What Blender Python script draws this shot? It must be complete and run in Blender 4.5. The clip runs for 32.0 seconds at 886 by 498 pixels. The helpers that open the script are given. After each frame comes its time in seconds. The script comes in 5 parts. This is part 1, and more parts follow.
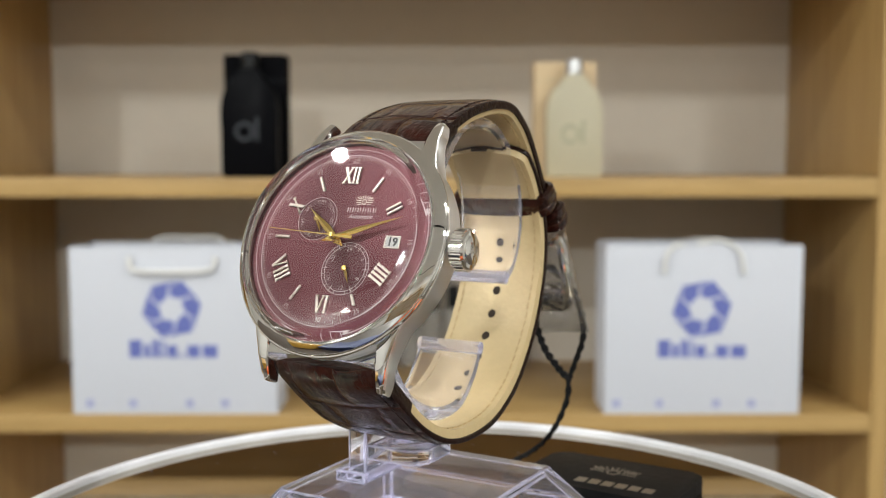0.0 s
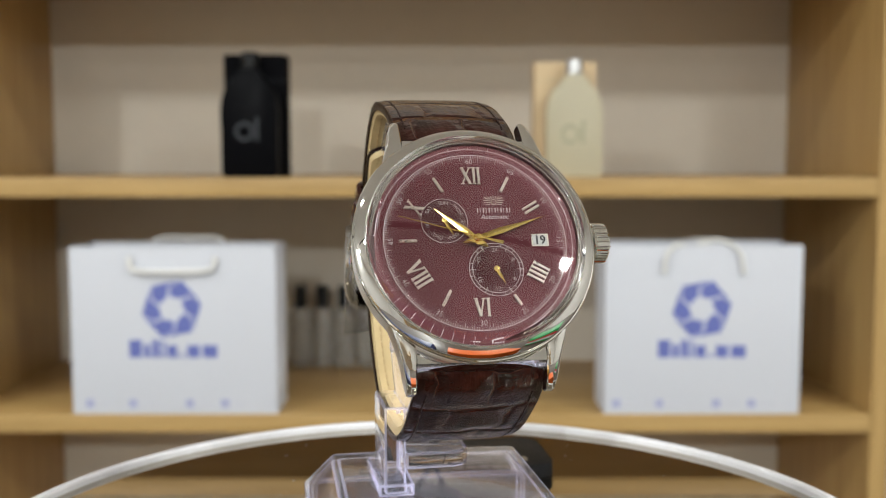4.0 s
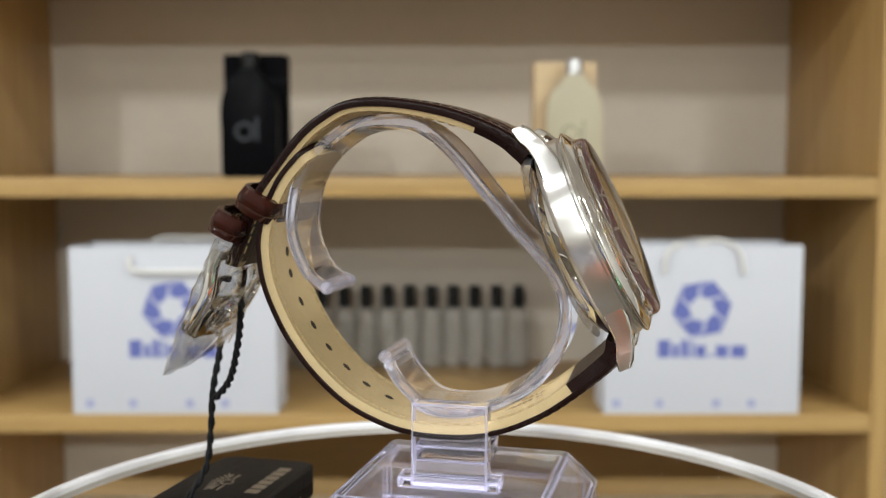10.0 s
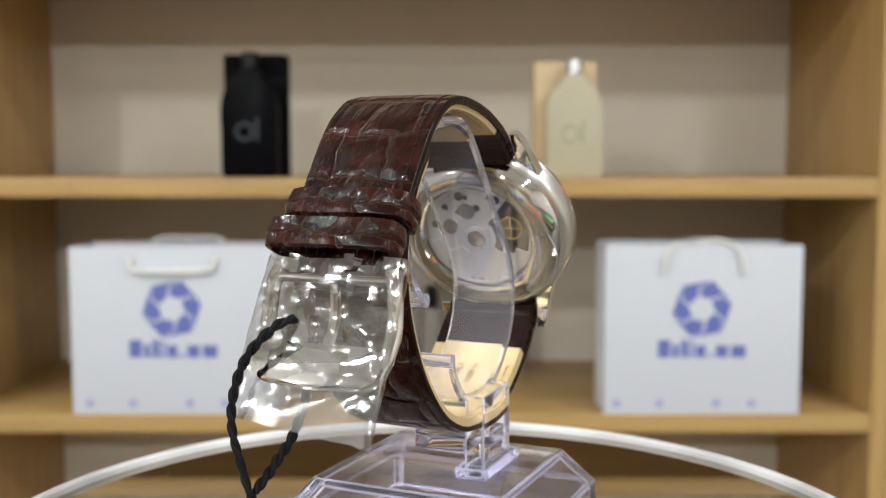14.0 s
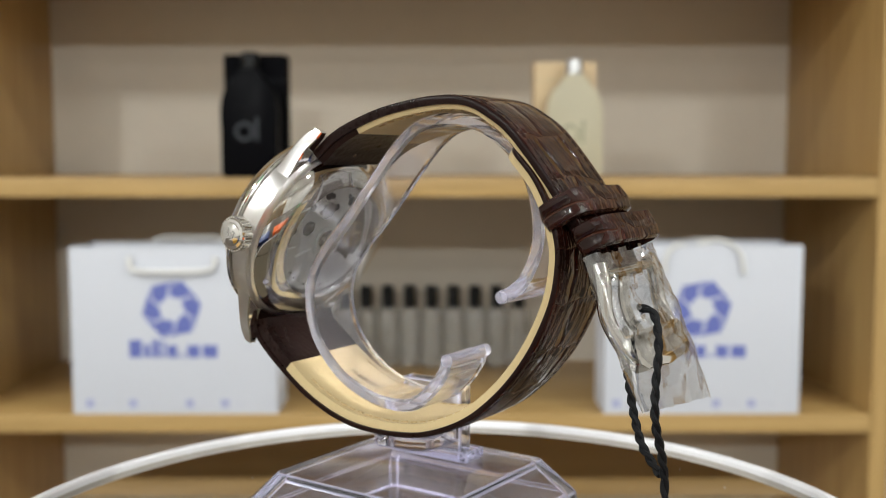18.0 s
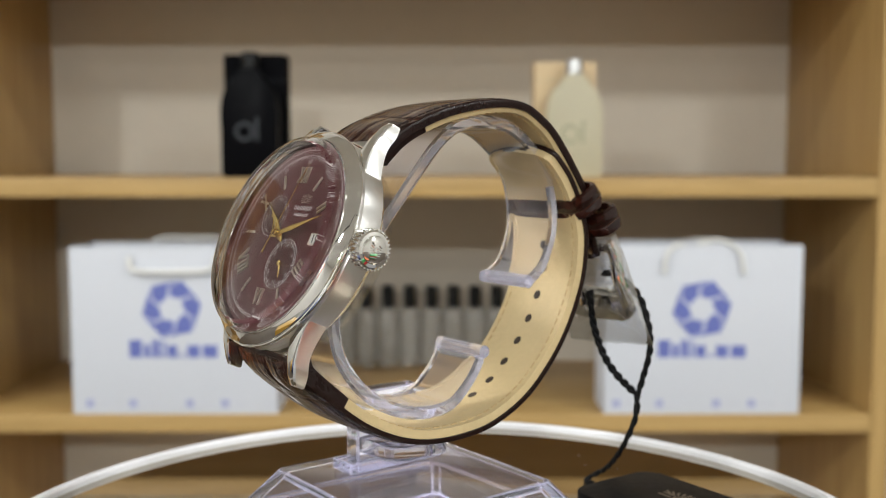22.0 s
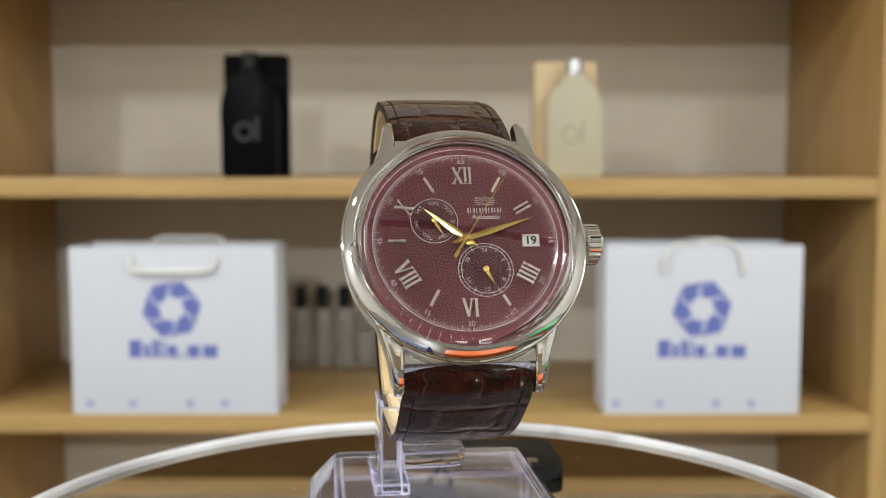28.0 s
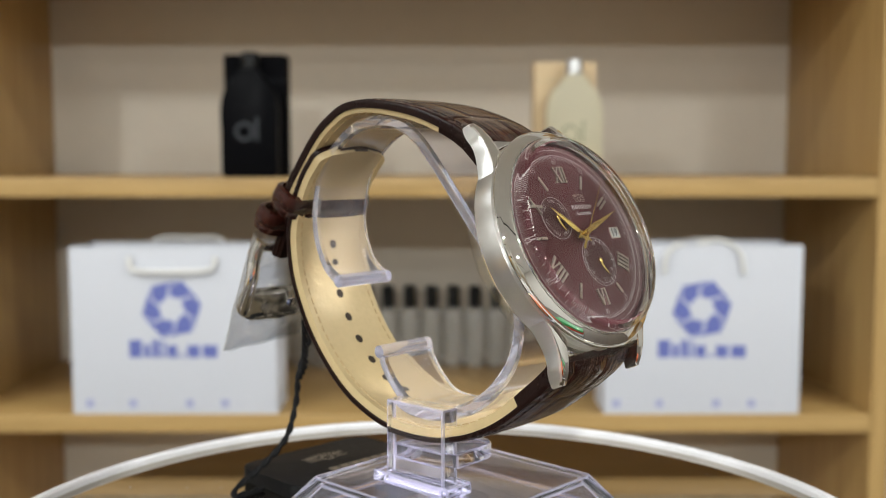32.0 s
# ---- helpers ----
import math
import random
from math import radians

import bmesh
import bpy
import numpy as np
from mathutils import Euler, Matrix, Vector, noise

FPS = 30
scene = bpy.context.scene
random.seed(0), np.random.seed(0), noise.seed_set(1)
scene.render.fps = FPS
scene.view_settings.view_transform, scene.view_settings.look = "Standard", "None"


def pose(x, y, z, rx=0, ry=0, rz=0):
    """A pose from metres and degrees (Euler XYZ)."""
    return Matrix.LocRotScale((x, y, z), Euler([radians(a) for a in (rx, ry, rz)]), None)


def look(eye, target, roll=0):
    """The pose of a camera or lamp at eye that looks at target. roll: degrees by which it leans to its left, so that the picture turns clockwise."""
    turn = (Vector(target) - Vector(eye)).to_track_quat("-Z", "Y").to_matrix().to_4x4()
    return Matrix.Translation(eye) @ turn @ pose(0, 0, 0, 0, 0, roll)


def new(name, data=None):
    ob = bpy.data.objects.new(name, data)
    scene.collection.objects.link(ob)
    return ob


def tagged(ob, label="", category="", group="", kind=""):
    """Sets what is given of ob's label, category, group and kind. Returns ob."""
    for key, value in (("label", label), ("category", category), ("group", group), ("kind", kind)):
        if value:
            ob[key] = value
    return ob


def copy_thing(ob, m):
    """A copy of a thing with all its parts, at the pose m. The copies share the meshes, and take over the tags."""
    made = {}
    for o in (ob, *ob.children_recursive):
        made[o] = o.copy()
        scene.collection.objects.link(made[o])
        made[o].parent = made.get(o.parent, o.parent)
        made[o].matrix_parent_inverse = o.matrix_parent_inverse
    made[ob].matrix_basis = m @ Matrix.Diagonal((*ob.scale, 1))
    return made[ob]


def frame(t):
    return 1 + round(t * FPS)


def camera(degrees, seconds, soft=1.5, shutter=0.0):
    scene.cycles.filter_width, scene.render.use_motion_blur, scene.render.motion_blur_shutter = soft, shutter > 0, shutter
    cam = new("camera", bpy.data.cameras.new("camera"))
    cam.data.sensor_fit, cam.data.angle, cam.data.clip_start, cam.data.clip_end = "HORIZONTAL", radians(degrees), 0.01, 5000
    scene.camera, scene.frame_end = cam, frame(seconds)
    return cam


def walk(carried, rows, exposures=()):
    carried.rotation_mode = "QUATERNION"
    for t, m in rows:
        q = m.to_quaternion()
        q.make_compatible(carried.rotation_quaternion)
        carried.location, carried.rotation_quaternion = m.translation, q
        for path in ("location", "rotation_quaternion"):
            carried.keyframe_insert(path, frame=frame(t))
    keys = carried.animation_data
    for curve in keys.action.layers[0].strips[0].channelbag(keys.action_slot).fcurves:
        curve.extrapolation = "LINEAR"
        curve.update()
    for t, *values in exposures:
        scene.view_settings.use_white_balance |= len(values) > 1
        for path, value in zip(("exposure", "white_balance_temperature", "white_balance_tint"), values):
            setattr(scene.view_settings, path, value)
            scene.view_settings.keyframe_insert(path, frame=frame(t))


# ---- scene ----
# Camera: stands still, a hand's length before a watch on a slowly turning stand.
cam = camera(47.08, 32.0, soft=0.85)
cam.data.dof.use_dof = True
cam.data.dof.focus_distance = 0.175
cam.data.dof.aperture_fstop = 24.0
EYE = (0.00197, -0.2, 0.0762)
HOLD = pose(*EYE, 85.0, 0, 0)
walk(cam, [(0.0, HOLD), (32.0, HOLD)], exposures=[(0.0, 0.0), (16.6, 0.0), (17.0, -0.22), (17.25, -0.22), (17.5, 0.0), (32.0, 0.0)])

MM = 0.001

# ---------------------------------------------------------------- light
world = bpy.data.worlds.new("room_air")
scene.world = world
world.use_nodes = True
world.node_tree.nodes["Background"].inputs[0].default_value = (0.9, 0.92, 1.0, 1)
world.node_tree.nodes["Background"].inputs[1].default_value = 0.02

CEIL = 1.55      # ceiling above the turntable
FLOOR = -0.95    # shop floor below it
SOUTH = -5.4     # inner face of the wall behind the camera
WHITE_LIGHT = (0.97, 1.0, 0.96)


def area(name, x, y, power, size, z=CEIL - 0.012, size_y=None, colour=(0.965, 1.0, 0.985)):
    lamp = bpy.data.lights.new(name, "AREA")
    lamp.energy, lamp.color, lamp.size = power, colour, size
    lamp.shape = "DISK"
    if size_y:
        lamp.shape, lamp.size_y = "RECTANGLE", size_y
    ob = new(name, lamp)
    ob.matrix_basis = pose(x, y, z)
    return ob


# the last four are added, unseen, to brighten the far end of the room
SPOTS = [(-1.45, -0.15), (-1.4, -1.52), (1.48, -0.28), (1.55, -1.5), (-2.85, -1.65), (2.9, -1.2), (-1.4, -2.95), (1.55, -2.95), (-1.4, -4.4), (1.55, -4.4)]
for sx, sy in SPOTS:
    area("downlight_lamp", sx, sy, 17.7, 0.11)
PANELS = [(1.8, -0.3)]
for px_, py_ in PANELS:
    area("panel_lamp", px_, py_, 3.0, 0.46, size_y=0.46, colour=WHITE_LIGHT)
# added fill spots aimed at the shelves, standing for no known lamp
FILL_SPOTS = [(-1.4, -1.4, 47.0), (1.4, -1.4, 24.0), (-0.5, -3.9, 164.0)]
AIM = (0.0, 1.4, 0.15)
for tx, ty, power in FILL_SPOTS:
    spot = bpy.data.lights.new("track_spot_lamp", "SPOT")
    spot.energy, spot.color, spot.spot_size, spot.spot_blend, spot.shadow_soft_size = power, (0.965, 1.0, 0.985), radians(52), 0.7, 0.045
    new("track_spot_lamp", spot).matrix_basis = look((tx, ty, CEIL - 0.16), AIM)

# ---------------------------------------------------------------- materials


def material(name):
    m = bpy.data.materials.new(name)
    m.use_nodes = True
    return m, m.node_tree.nodes, m.node_tree.links, m.node_tree.nodes["Principled BSDF"]


def plain(name, colour, rough=0.5, metal=0.0, grain=0.0, scale=300.0, bump=0.0, spread=0.06, **more):
    """A principled surface with two scales of noise in colour, gloss and relief."""
    m, nodes, links, bsdf = material(name)
    bsdf.inputs["Base Color"].default_value = (*colour, 1)
    bsdf.inputs["Roughness"].default_value = rough
    bsdf.inputs["Metallic"].default_value = metal
    for key, value in more.items():
        bsdf.inputs[key.replace("_", " ")].default_value = value
    if grain or bump:
        place = nodes.new("ShaderNodeTexCoord")
        fine = nodes.new("ShaderNodeTexNoise")
        fine.inputs["Scale"].default_value, fine.inputs["Detail"].default_value = scale, 5
        broad = nodes.new("ShaderNodeTexNoise")
        broad.inputs["Scale"].default_value, broad.inputs["Detail"].default_value = scale / 12, 3
        links.new(place.outputs["Object"], fine.inputs["Vector"])
        links.new(place.outputs["Object"], broad.inputs["Vector"])
        both = nodes.new("ShaderNodeMath")
        both.operation = "ADD"
        links.new(fine.outputs["Fac"], both.inputs[0])
        links.new(broad.outputs["Fac"], both.inputs[1])
        if grain:
            ramp = nodes.new("ShaderNodeMapRange")
            ramp.inputs["From Min"].default_value, ramp.inputs["From Max"].default_value = 0.6, 1.4
            ramp.inputs["To Min"].default_value, ramp.inputs["To Max"].default_value = 1 - grain, 1 + grain
            tint = nodes.new("ShaderNodeVectorMath")
            tint.operation = "SCALE"
            tint.inputs[0].default_value = colour
            links.new(both.outputs[0], ramp.inputs["Value"])
            links.new(ramp.outputs[0], tint.inputs["Scale"])
            links.new(tint.outputs[0], bsdf.inputs["Base Color"])
            gloss = nodes.new("ShaderNodeMapRange")
            gloss.inputs["From Min"].default_value, gloss.inputs["From Max"].default_value = 0.6, 1.4
            gloss.inputs["To Min"].default_value = max(0.0, rough - spread)
            gloss.inputs["To Max"].default_value = rough + spread
            links.new(both.outputs[0], gloss.inputs["Value"])
            links.new(gloss.outputs[0], bsdf.inputs["Roughness"])
        if bump:
            relief = nodes.new("ShaderNodeBump")
            relief.inputs["Strength"].default_value, relief.inputs["Distance"].default_value = bump, 1.0 / scale
            links.new(both.outputs[0], relief.inputs["Height"])
            links.new(relief.outputs[0], bsdf.inputs["Normal"])
    return m


def wood(name, light, dark, along="x"):
    """Laminated oak: long streaks along one axis over broad tone changes."""
    m, nodes, links, bsdf = material(name)
    place = nodes.new("ShaderNodeTexCoord")
    stretch = nodes.new("ShaderNodeMapping")
    stretch.inputs["Scale"].default_value = {"x": (1.5, 30, 30), "z": (30, 30, 1.5)}[along]
    streak = nodes.new("ShaderNodeTexNoise")
    streak.inputs["Scale"].default_value, streak.inputs["Detail"].default_value = 3.0, 8
    streak.inputs["Distortion"].default_value = 0.6
    ramp = nodes.new("ShaderNodeValToRGB")
    ramp.color_ramp.elements[0].position, ramp.color_ramp.elements[0].color = 0.32, (*dark, 1)
    ramp.color_ramp.elements[1].position, ramp.color_ramp.elements[1].color = 0.68, (*light, 1)
    relief = nodes.new("ShaderNodeBump")
    relief.inputs["Strength"].default_value, relief.inputs["Distance"].default_value = 0.15, 0.001
    links.new(place.outputs["Object"], stretch.inputs["Vector"])
    links.new(stretch.outputs[0], streak.inputs["Vector"])
    links.new(streak.outputs["Fac"], ramp.inputs["Fac"])
    links.new(ramp.outputs[0], bsdf.inputs["Base Color"])
    links.new(streak.outputs["Fac"], relief.inputs["Height"])
    links.new(relief.outputs[0], bsdf.inputs["Normal"])
    bsdf.inputs["Roughness"].default_value = 0.42
    return m


def clear(name, colour=(1, 1, 1), ior=1.49, rough=0.0, bump=0.0, scale=60.0, weight=1.0):
    m, nodes, links, bsdf = material(name)
    bsdf.inputs["Base Color"].default_value = (*colour, 1)
    bsdf.inputs["Roughness"].default_value = rough
    bsdf.inputs["IOR"].default_value = ior
    bsdf.inputs["Transmission Weight"].default_value = weight
    if bump:
        place = nodes.new("ShaderNodeTexCoord")
        wave = nodes.new("ShaderNodeTexNoise")
        wave.inputs["Scale"].default_value, wave.inputs["Detail"].default_value = scale, 3
        relief = nodes.new("ShaderNodeBump")
        relief.inputs["Strength"].default_value, relief.inputs["Distance"].default_value = bump, 0.3 / scale
        links.new(place.outputs["Object"], wave.inputs["Vector"])
        links.new(wave.outputs["Fac"], relief.inputs["Height"])
        links.new(relief.outputs[0], bsdf.inputs["Normal"])
    return m


def brushed(name, colour, rough, stretch_by, strength=0.06):
    """Steel with fine parallel scratches."""
    m, nodes, links, bsdf = material(name)
    bsdf.inputs["Base Color"].default_value = (*colour, 1)
    bsdf.inputs["Metallic"].default_value = 1.0
    place = nodes.new("ShaderNodeTexCoord")
    stretch = nodes.new("ShaderNodeMapping")
    stretch.inputs["Scale"].default_value = stretch_by
    scratch = nodes.new("ShaderNodeTexNoise")
    scratch.inputs["Scale"].default_value, scratch.inputs["Detail"].default_value = 1.0, 4
    gloss = nodes.new("ShaderNodeMapRange")
    gloss.inputs["To Min"].default_value, gloss.inputs["To Max"].default_value = rough * 0.6, rough * 1.4
    relief = nodes.new("ShaderNodeBump")
    relief.inputs["Strength"].default_value, relief.inputs["Distance"].default_value = strength, 0.0002
    links.new(place.outputs["Object"], stretch.inputs["Vector"])
    links.new(stretch.outputs[0], scratch.inputs["Vector"])
    links.new(scratch.outputs["Fac"], gloss.inputs["Value"])
    links.new(gloss.outputs[0], bsdf.inputs["Roughness"])
    links.new(scratch.outputs["Fac"], relief.inputs["Height"])
    links.new(relief.outputs[0], bsdf.inputs["Normal"])
    return m


def crocodile(name):
    """Lacquered embossed calf leather: large oblong scales between soft creases, fine folds along the strap."""
    m, nodes, links, bsdf = material(name)
    place = nodes.new("ShaderNodeTexCoord")
    wobble = nodes.new("ShaderNodeTexNoise")
    wobble.inputs["Scale"].default_value, wobble.inputs["Detail"].default_value = 1.3, 3
    shift = nodes.new("ShaderNodeMixRGB")
    shift.blend_type = "ADD"
    shift.inputs["Fac"].default_value = 0.5
    slide = nodes.new("ShaderNodeMapping")
    slide.inputs["Location"].default_value = (0.91, -0.2, 0)
    scales = nodes.new("ShaderNodeTexBrick")
    scales.offset, scales.offset_frequency = 0.37, 2
    for key, value in (("Scale", 1.0), ("Mortar Size", 0.026), ("Mortar Smooth", 1.0), ("Brick Width", 0.94), ("Row Height", 1.02)):
        scales.inputs[key].default_value = value
    folds = nodes.new("ShaderNodeMapping")
    folds.inputs["Scale"].default_value = (7.0, 1.5, 1)
    wrinkle = nodes.new("ShaderNodeTexNoise")
    wrinkle.inputs["Scale"].default_value, wrinkle.inputs["Detail"].default_value = 1.0, 4
    pores = nodes.new("ShaderNodeTexNoise")
    pores.inputs["Scale"].default_value, pores.inputs["Detail"].default_value = 14.0, 2
    blotch = nodes.new("ShaderNodeTexNoise")
    blotch.inputs["Scale"].default_value, blotch.inputs["Detail"].default_value = 1.9, 4
    ramp = nodes.new("ShaderNodeValToRGB")
    ramp.color_ramp.elements[0].position, ramp.color_ramp.elements[0].color = 0.35, (0.008, 0.0022, 0.0016, 1)
    ramp.color_ramp.elements[1].position, ramp.color_ramp.elements[1].color = 0.75, (0.050, 0.0105, 0.006, 1)
    # creases go paler: brown of their own, plus a highlight put into the colour
    pale_crease_shine = nodes.new("ShaderNodeMixRGB")
    pale_crease_shine.inputs["Color2"].default_value = (0.085, 0.030, 0.018, 1)
    faint = nodes.new("ShaderNodeMath")
    faint.operation, faint.inputs[1].default_value = "MULTIPLY", 0.55
    crease = nodes.new("ShaderNodeMath")
    crease.operation, crease.inputs[1].default_value = "MULTIPLY", -0.5
    height = nodes.new("ShaderNodeMath")
    height.operation, height.inputs[1].default_value = "MULTIPLY_ADD", 0.62
    grain = nodes.new("ShaderNodeMath")
    grain.operation, grain.inputs[1].default_value = "MULTIPLY_ADD", 0.14
    pillow = nodes.new("ShaderNodeTexBrick")
    pillow.offset, pillow.offset_frequency = 0.37, 2
    for key, value in (("Scale", 1.0), ("Mortar Size", 0.16), ("Mortar Smooth", 1.0), ("Brick Width", 0.94), ("Row Height", 1.02)):
        pillow.inputs[key].default_value = value
    plump = nodes.new("ShaderNodeMath")
    plump.operation, plump.inputs[1].default_value = "MULTIPLY_ADD", -0.55
    relief = nodes.new("ShaderNodeBump")
    relief.inputs["Strength"].default_value, relief.inputs["Distance"].default_value = 0.7, 0.0009
    links.new(place.outputs["UV"], wobble.inputs["Vector"])
    links.new(place.outputs["UV"], shift.inputs["Color1"])
    links.new(wobble.outputs["Color"], shift.inputs["Color2"])
    links.new(shift.outputs[0], slide.inputs["Vector"])
    links.new(slide.outputs[0], scales.inputs["Vector"])
    links.new(place.outputs["UV"], folds.inputs["Vector"])
    links.new(folds.outputs[0], wrinkle.inputs["Vector"])
    links.new(place.outputs["UV"], pores.inputs["Vector"])
    links.new(place.outputs["UV"], blotch.inputs["Vector"])
    links.new(blotch.outputs["Fac"], ramp.inputs["Fac"])
    links.new(scales.outputs["Fac"], faint.inputs[0])
    links.new(faint.outputs[0], pale_crease_shine.inputs["Fac"])
    links.new(ramp.outputs[0], pale_crease_shine.inputs["Color1"])
    links.new(pale_crease_shine.outputs[0], bsdf.inputs["Base Color"])
    links.new(scales.outputs["Fac"], crease.inputs[0])
    links.new(wrinkle.outputs["Fac"], height.inputs[0])
    links.new(slide.outputs[0], pillow.inputs["Vector"])
    links.new(pillow.outputs["Fac"], plump.inputs[0])
    links.new(crease.outputs[0], plump.inputs[2])
    links.new(plump.outputs[0], height.inputs[2])
    links.new(pores.outputs["Fac"], grain.inputs[0])
    links.new(height.outputs[0], grain.inputs[2])
    links.new(grain.outputs[0], relief.inputs["Height"])
    links.new(relief.outputs[0], bsdf.inputs["Normal"])
    links.new(relief.outputs[0], bsdf.inputs["Coat Normal"])
    bsdf.inputs["Roughness"].default_value, bsdf.inputs["Specular IOR Level"].default_value = 0.2, 0.1
    bsdf.inputs["Coat Weight"].default_value, bsdf.inputs["Coat Roughness"].default_value, bsdf.inputs["Coat IOR"].default_value = 0.6, 0.05, 1.42
    return m


def sunray(name, colour, rough=0.36):
    """Burgundy dial lacquer over metal brushed in fine rays from its own centre, so that the sheen runs in sectors."""
    m, nodes, links, bsdf = material(name)
    way = nodes.new("ShaderNodeTangent")
    way.direction_type, way.axis = "RADIAL", "Z"
    links.new(way.outputs[0], bsdf.inputs["Tangent"])
    bsdf.inputs["Base Color"].default_value = (*colour, 1)
    bsdf.inputs["Metallic"].default_value, bsdf.inputs["Roughness"].default_value = 0.6, rough
    bsdf.inputs["Anisotropic"].default_value = 0.5
    bsdf.inputs["Coat Weight"].default_value, bsdf.inputs["Coat Roughness"].default_value = 0.2, 0.3
    return m


def thin_film(name, rough=0.05, least=0.085, most=0.8, power=2.6, relief_by=0.35, tint=(0.965, 0.97, 0.975)):
    """A clear thin skin: lets light straight through, and mirrors more towards grazing angles."""
    m, nodes, links, bsdf = material(name)
    nodes.remove(bsdf)
    through_ = nodes.new("ShaderNodeBsdfTransparent")
    through_.inputs["Color"].default_value = (*tint, 1)
    shine = nodes.new("ShaderNodeBsdfGlossy")
    shine.inputs["Roughness"].default_value = rough
    angle = nodes.new("ShaderNodeLayerWeight")
    angle.inputs["Blend"].default_value = 0.5
    bend = nodes.new("ShaderNodeMath")
    bend.operation, bend.inputs[1].default_value = "POWER", power
    span = nodes.new("ShaderNodeMapRange")
    span.inputs["To Min"].default_value, span.inputs["To Max"].default_value = least, most
    place = nodes.new("ShaderNodeTexCoord")
    wave = nodes.new("ShaderNodeTexNoise")
    wave.inputs["Scale"].default_value, wave.inputs["Detail"].default_value = 70, 3
    relief = nodes.new("ShaderNodeBump")
    relief.inputs["Strength"].default_value, relief.inputs["Distance"].default_value = relief_by, 0.0012
    mix = nodes.new("ShaderNodeMixShader")
    links.new(place.outputs["Object"], wave.inputs["Vector"])
    links.new(wave.outputs["Fac"], relief.inputs["Height"])
    links.new(relief.outputs[0], shine.inputs["Normal"])
    links.new(angle.outputs["Facing"], bend.inputs[0])
    links.new(bend.outputs[0], span.inputs["Value"])
    links.new(span.outputs[0], mix.inputs["Fac"])
    links.new(through_.outputs[0], mix.inputs[1])
    links.new(shine.outputs[0], mix.inputs[2])
    links.new(mix.outputs[0], nodes["Material Output"].inputs["Surface"])
    return m


OAK = wood("oak_board", (0.54, 0.35, 0.137), (0.42, 0.262, 0.092))
OAK_UP = wood("oak_upright", (0.52, 0.335, 0.128), (0.40, 0.245, 0.084), "z")
WALNUT = wood("walnut_board", (0.085, 0.058, 0.040), (0.045, 0.030, 0.021))
WALL_BACK = plain("back_board", (0.66, 0.60, 0.51), 0.6, grain=0.03, scale=40, bump=0.02)
PAINT = plain("wall_paint", (0.75, 0.73, 0.70), 0.7, grain=0.03, scale=60, bump=0.05)
PAINT_CEIL = plain("ceiling_paint", (0.78, 0.77, 0.75), 0.8, grain=0.03, scale=60, bump=0.05)
PAINT_DIM = plain("beige_wall_paint", (0.72, 0.70, 0.67), 0.7, grain=0.03, scale=60, bump=0.05)
TILE = plain("floor_tile", (0.28, 0.26, 0.235), 0.3, grain=0.06, scale=30)
PAPER = plain("white_card", (0.645, 0.66, 0.72), 0.55, grain=0.015, scale=200, bump=0.03)
PRINT = plain("blue_print", (0.14, 0.17, 0.48), 0.5, grain=0.05, scale=300)
PAPER_GREY = plain("pale_grey_print", (0.62, 0.63, 0.70), 0.5)
PRINT_PALE = plain("pale_blue_print", (0.38, 0.40, 0.62), 0.5)
ROPE = plain("white_cord", (0.78, 0.77, 0.75), 0.7, grain=0.06, scale=800, bump=0.3)
BLACK_CARD = plain("black_card", (0.005, 0.005, 0.006), 0.7, grain=0.1, scale=300, bump=0.05, Specular_IOR_Level=0.01)
BLACK_GLASS = plain("black_lacquered_glass", (0.004, 0.004, 0.005), 0.3, Specular_IOR_Level=0.03)
GREY_PRINT = plain("grey_print", (0.018, 0.021, 0.028), 0.5)
KRAFT = plain("tan_card", (0.62, 0.46, 0.27), 0.6, grain=0.05, scale=300, bump=0.04)
FROST = plain("frosted_glass", (0.72, 0.66, 0.48), 0.45, Transmission_Weight=0.4)
PALE_PRINT = plain("olive_print", (0.42, 0.40, 0.27), 0.5)
ALU = plain("brushed_aluminium", (0.62, 0.62, 0.62), 0.5, 1.0)
VIAL = plain("milky_vial", (0.82, 0.81, 0.78), 0.2, Transmission_Weight=0.75)
CAP = plain("black_plastic", (0.006, 0.006, 0.006), 0.4, Specular_IOR_Level=0.2)
STEEL = plain("polished_steel", (0.88, 0.87, 0.84), 0.035, 1.0, grain=0.01, scale=900, spread=0.02)


def spun_steel(name, colour, rough):
    """Steel brushed round its own z axis."""
    m, nodes, links, bsdf = material(name)
    bsdf.inputs["Base Color"].default_value = (*colour, 1)
    bsdf.inputs["Metallic"].default_value, bsdf.inputs["Roughness"].default_value = 1.0, rough
    bsdf.inputs["Anisotropic"].default_value, bsdf.inputs["Anisotropic Rotation"].default_value = 0.8, 0.25
    way = nodes.new("ShaderNodeTangent")
    way.direction_type, way.axis = "RADIAL", "Z"
    links.new(way.outputs[0], bsdf.inputs["Tangent"])
    return m


STEEL_SPUN = spun_steel("spun_steel", (0.91, 0.90, 0.885), 0.31)
STEEL_DULL = brushed("machined_steel", (0.75, 0.74, 0.72), 0.22, (300, 3000, 300))
MOVEMENT = plain("movement_steel", (0.80, 0.80, 0.80), 0.4, 0.25, grain=0.1, scale=900, spread=0.1)
GOLD = plain("gilt_brass", (0.90, 0.66, 0.20), 0.2, 1.0)
SILVER = plain("silvered_applique", (0.70, 0.64, 0.56), 0.3, 1.0, grain=0.05, scale=3000, bump=0.03)
WHITE_INK = plain("white_ink", (0.60, 0.55, 0.55), 0.5)
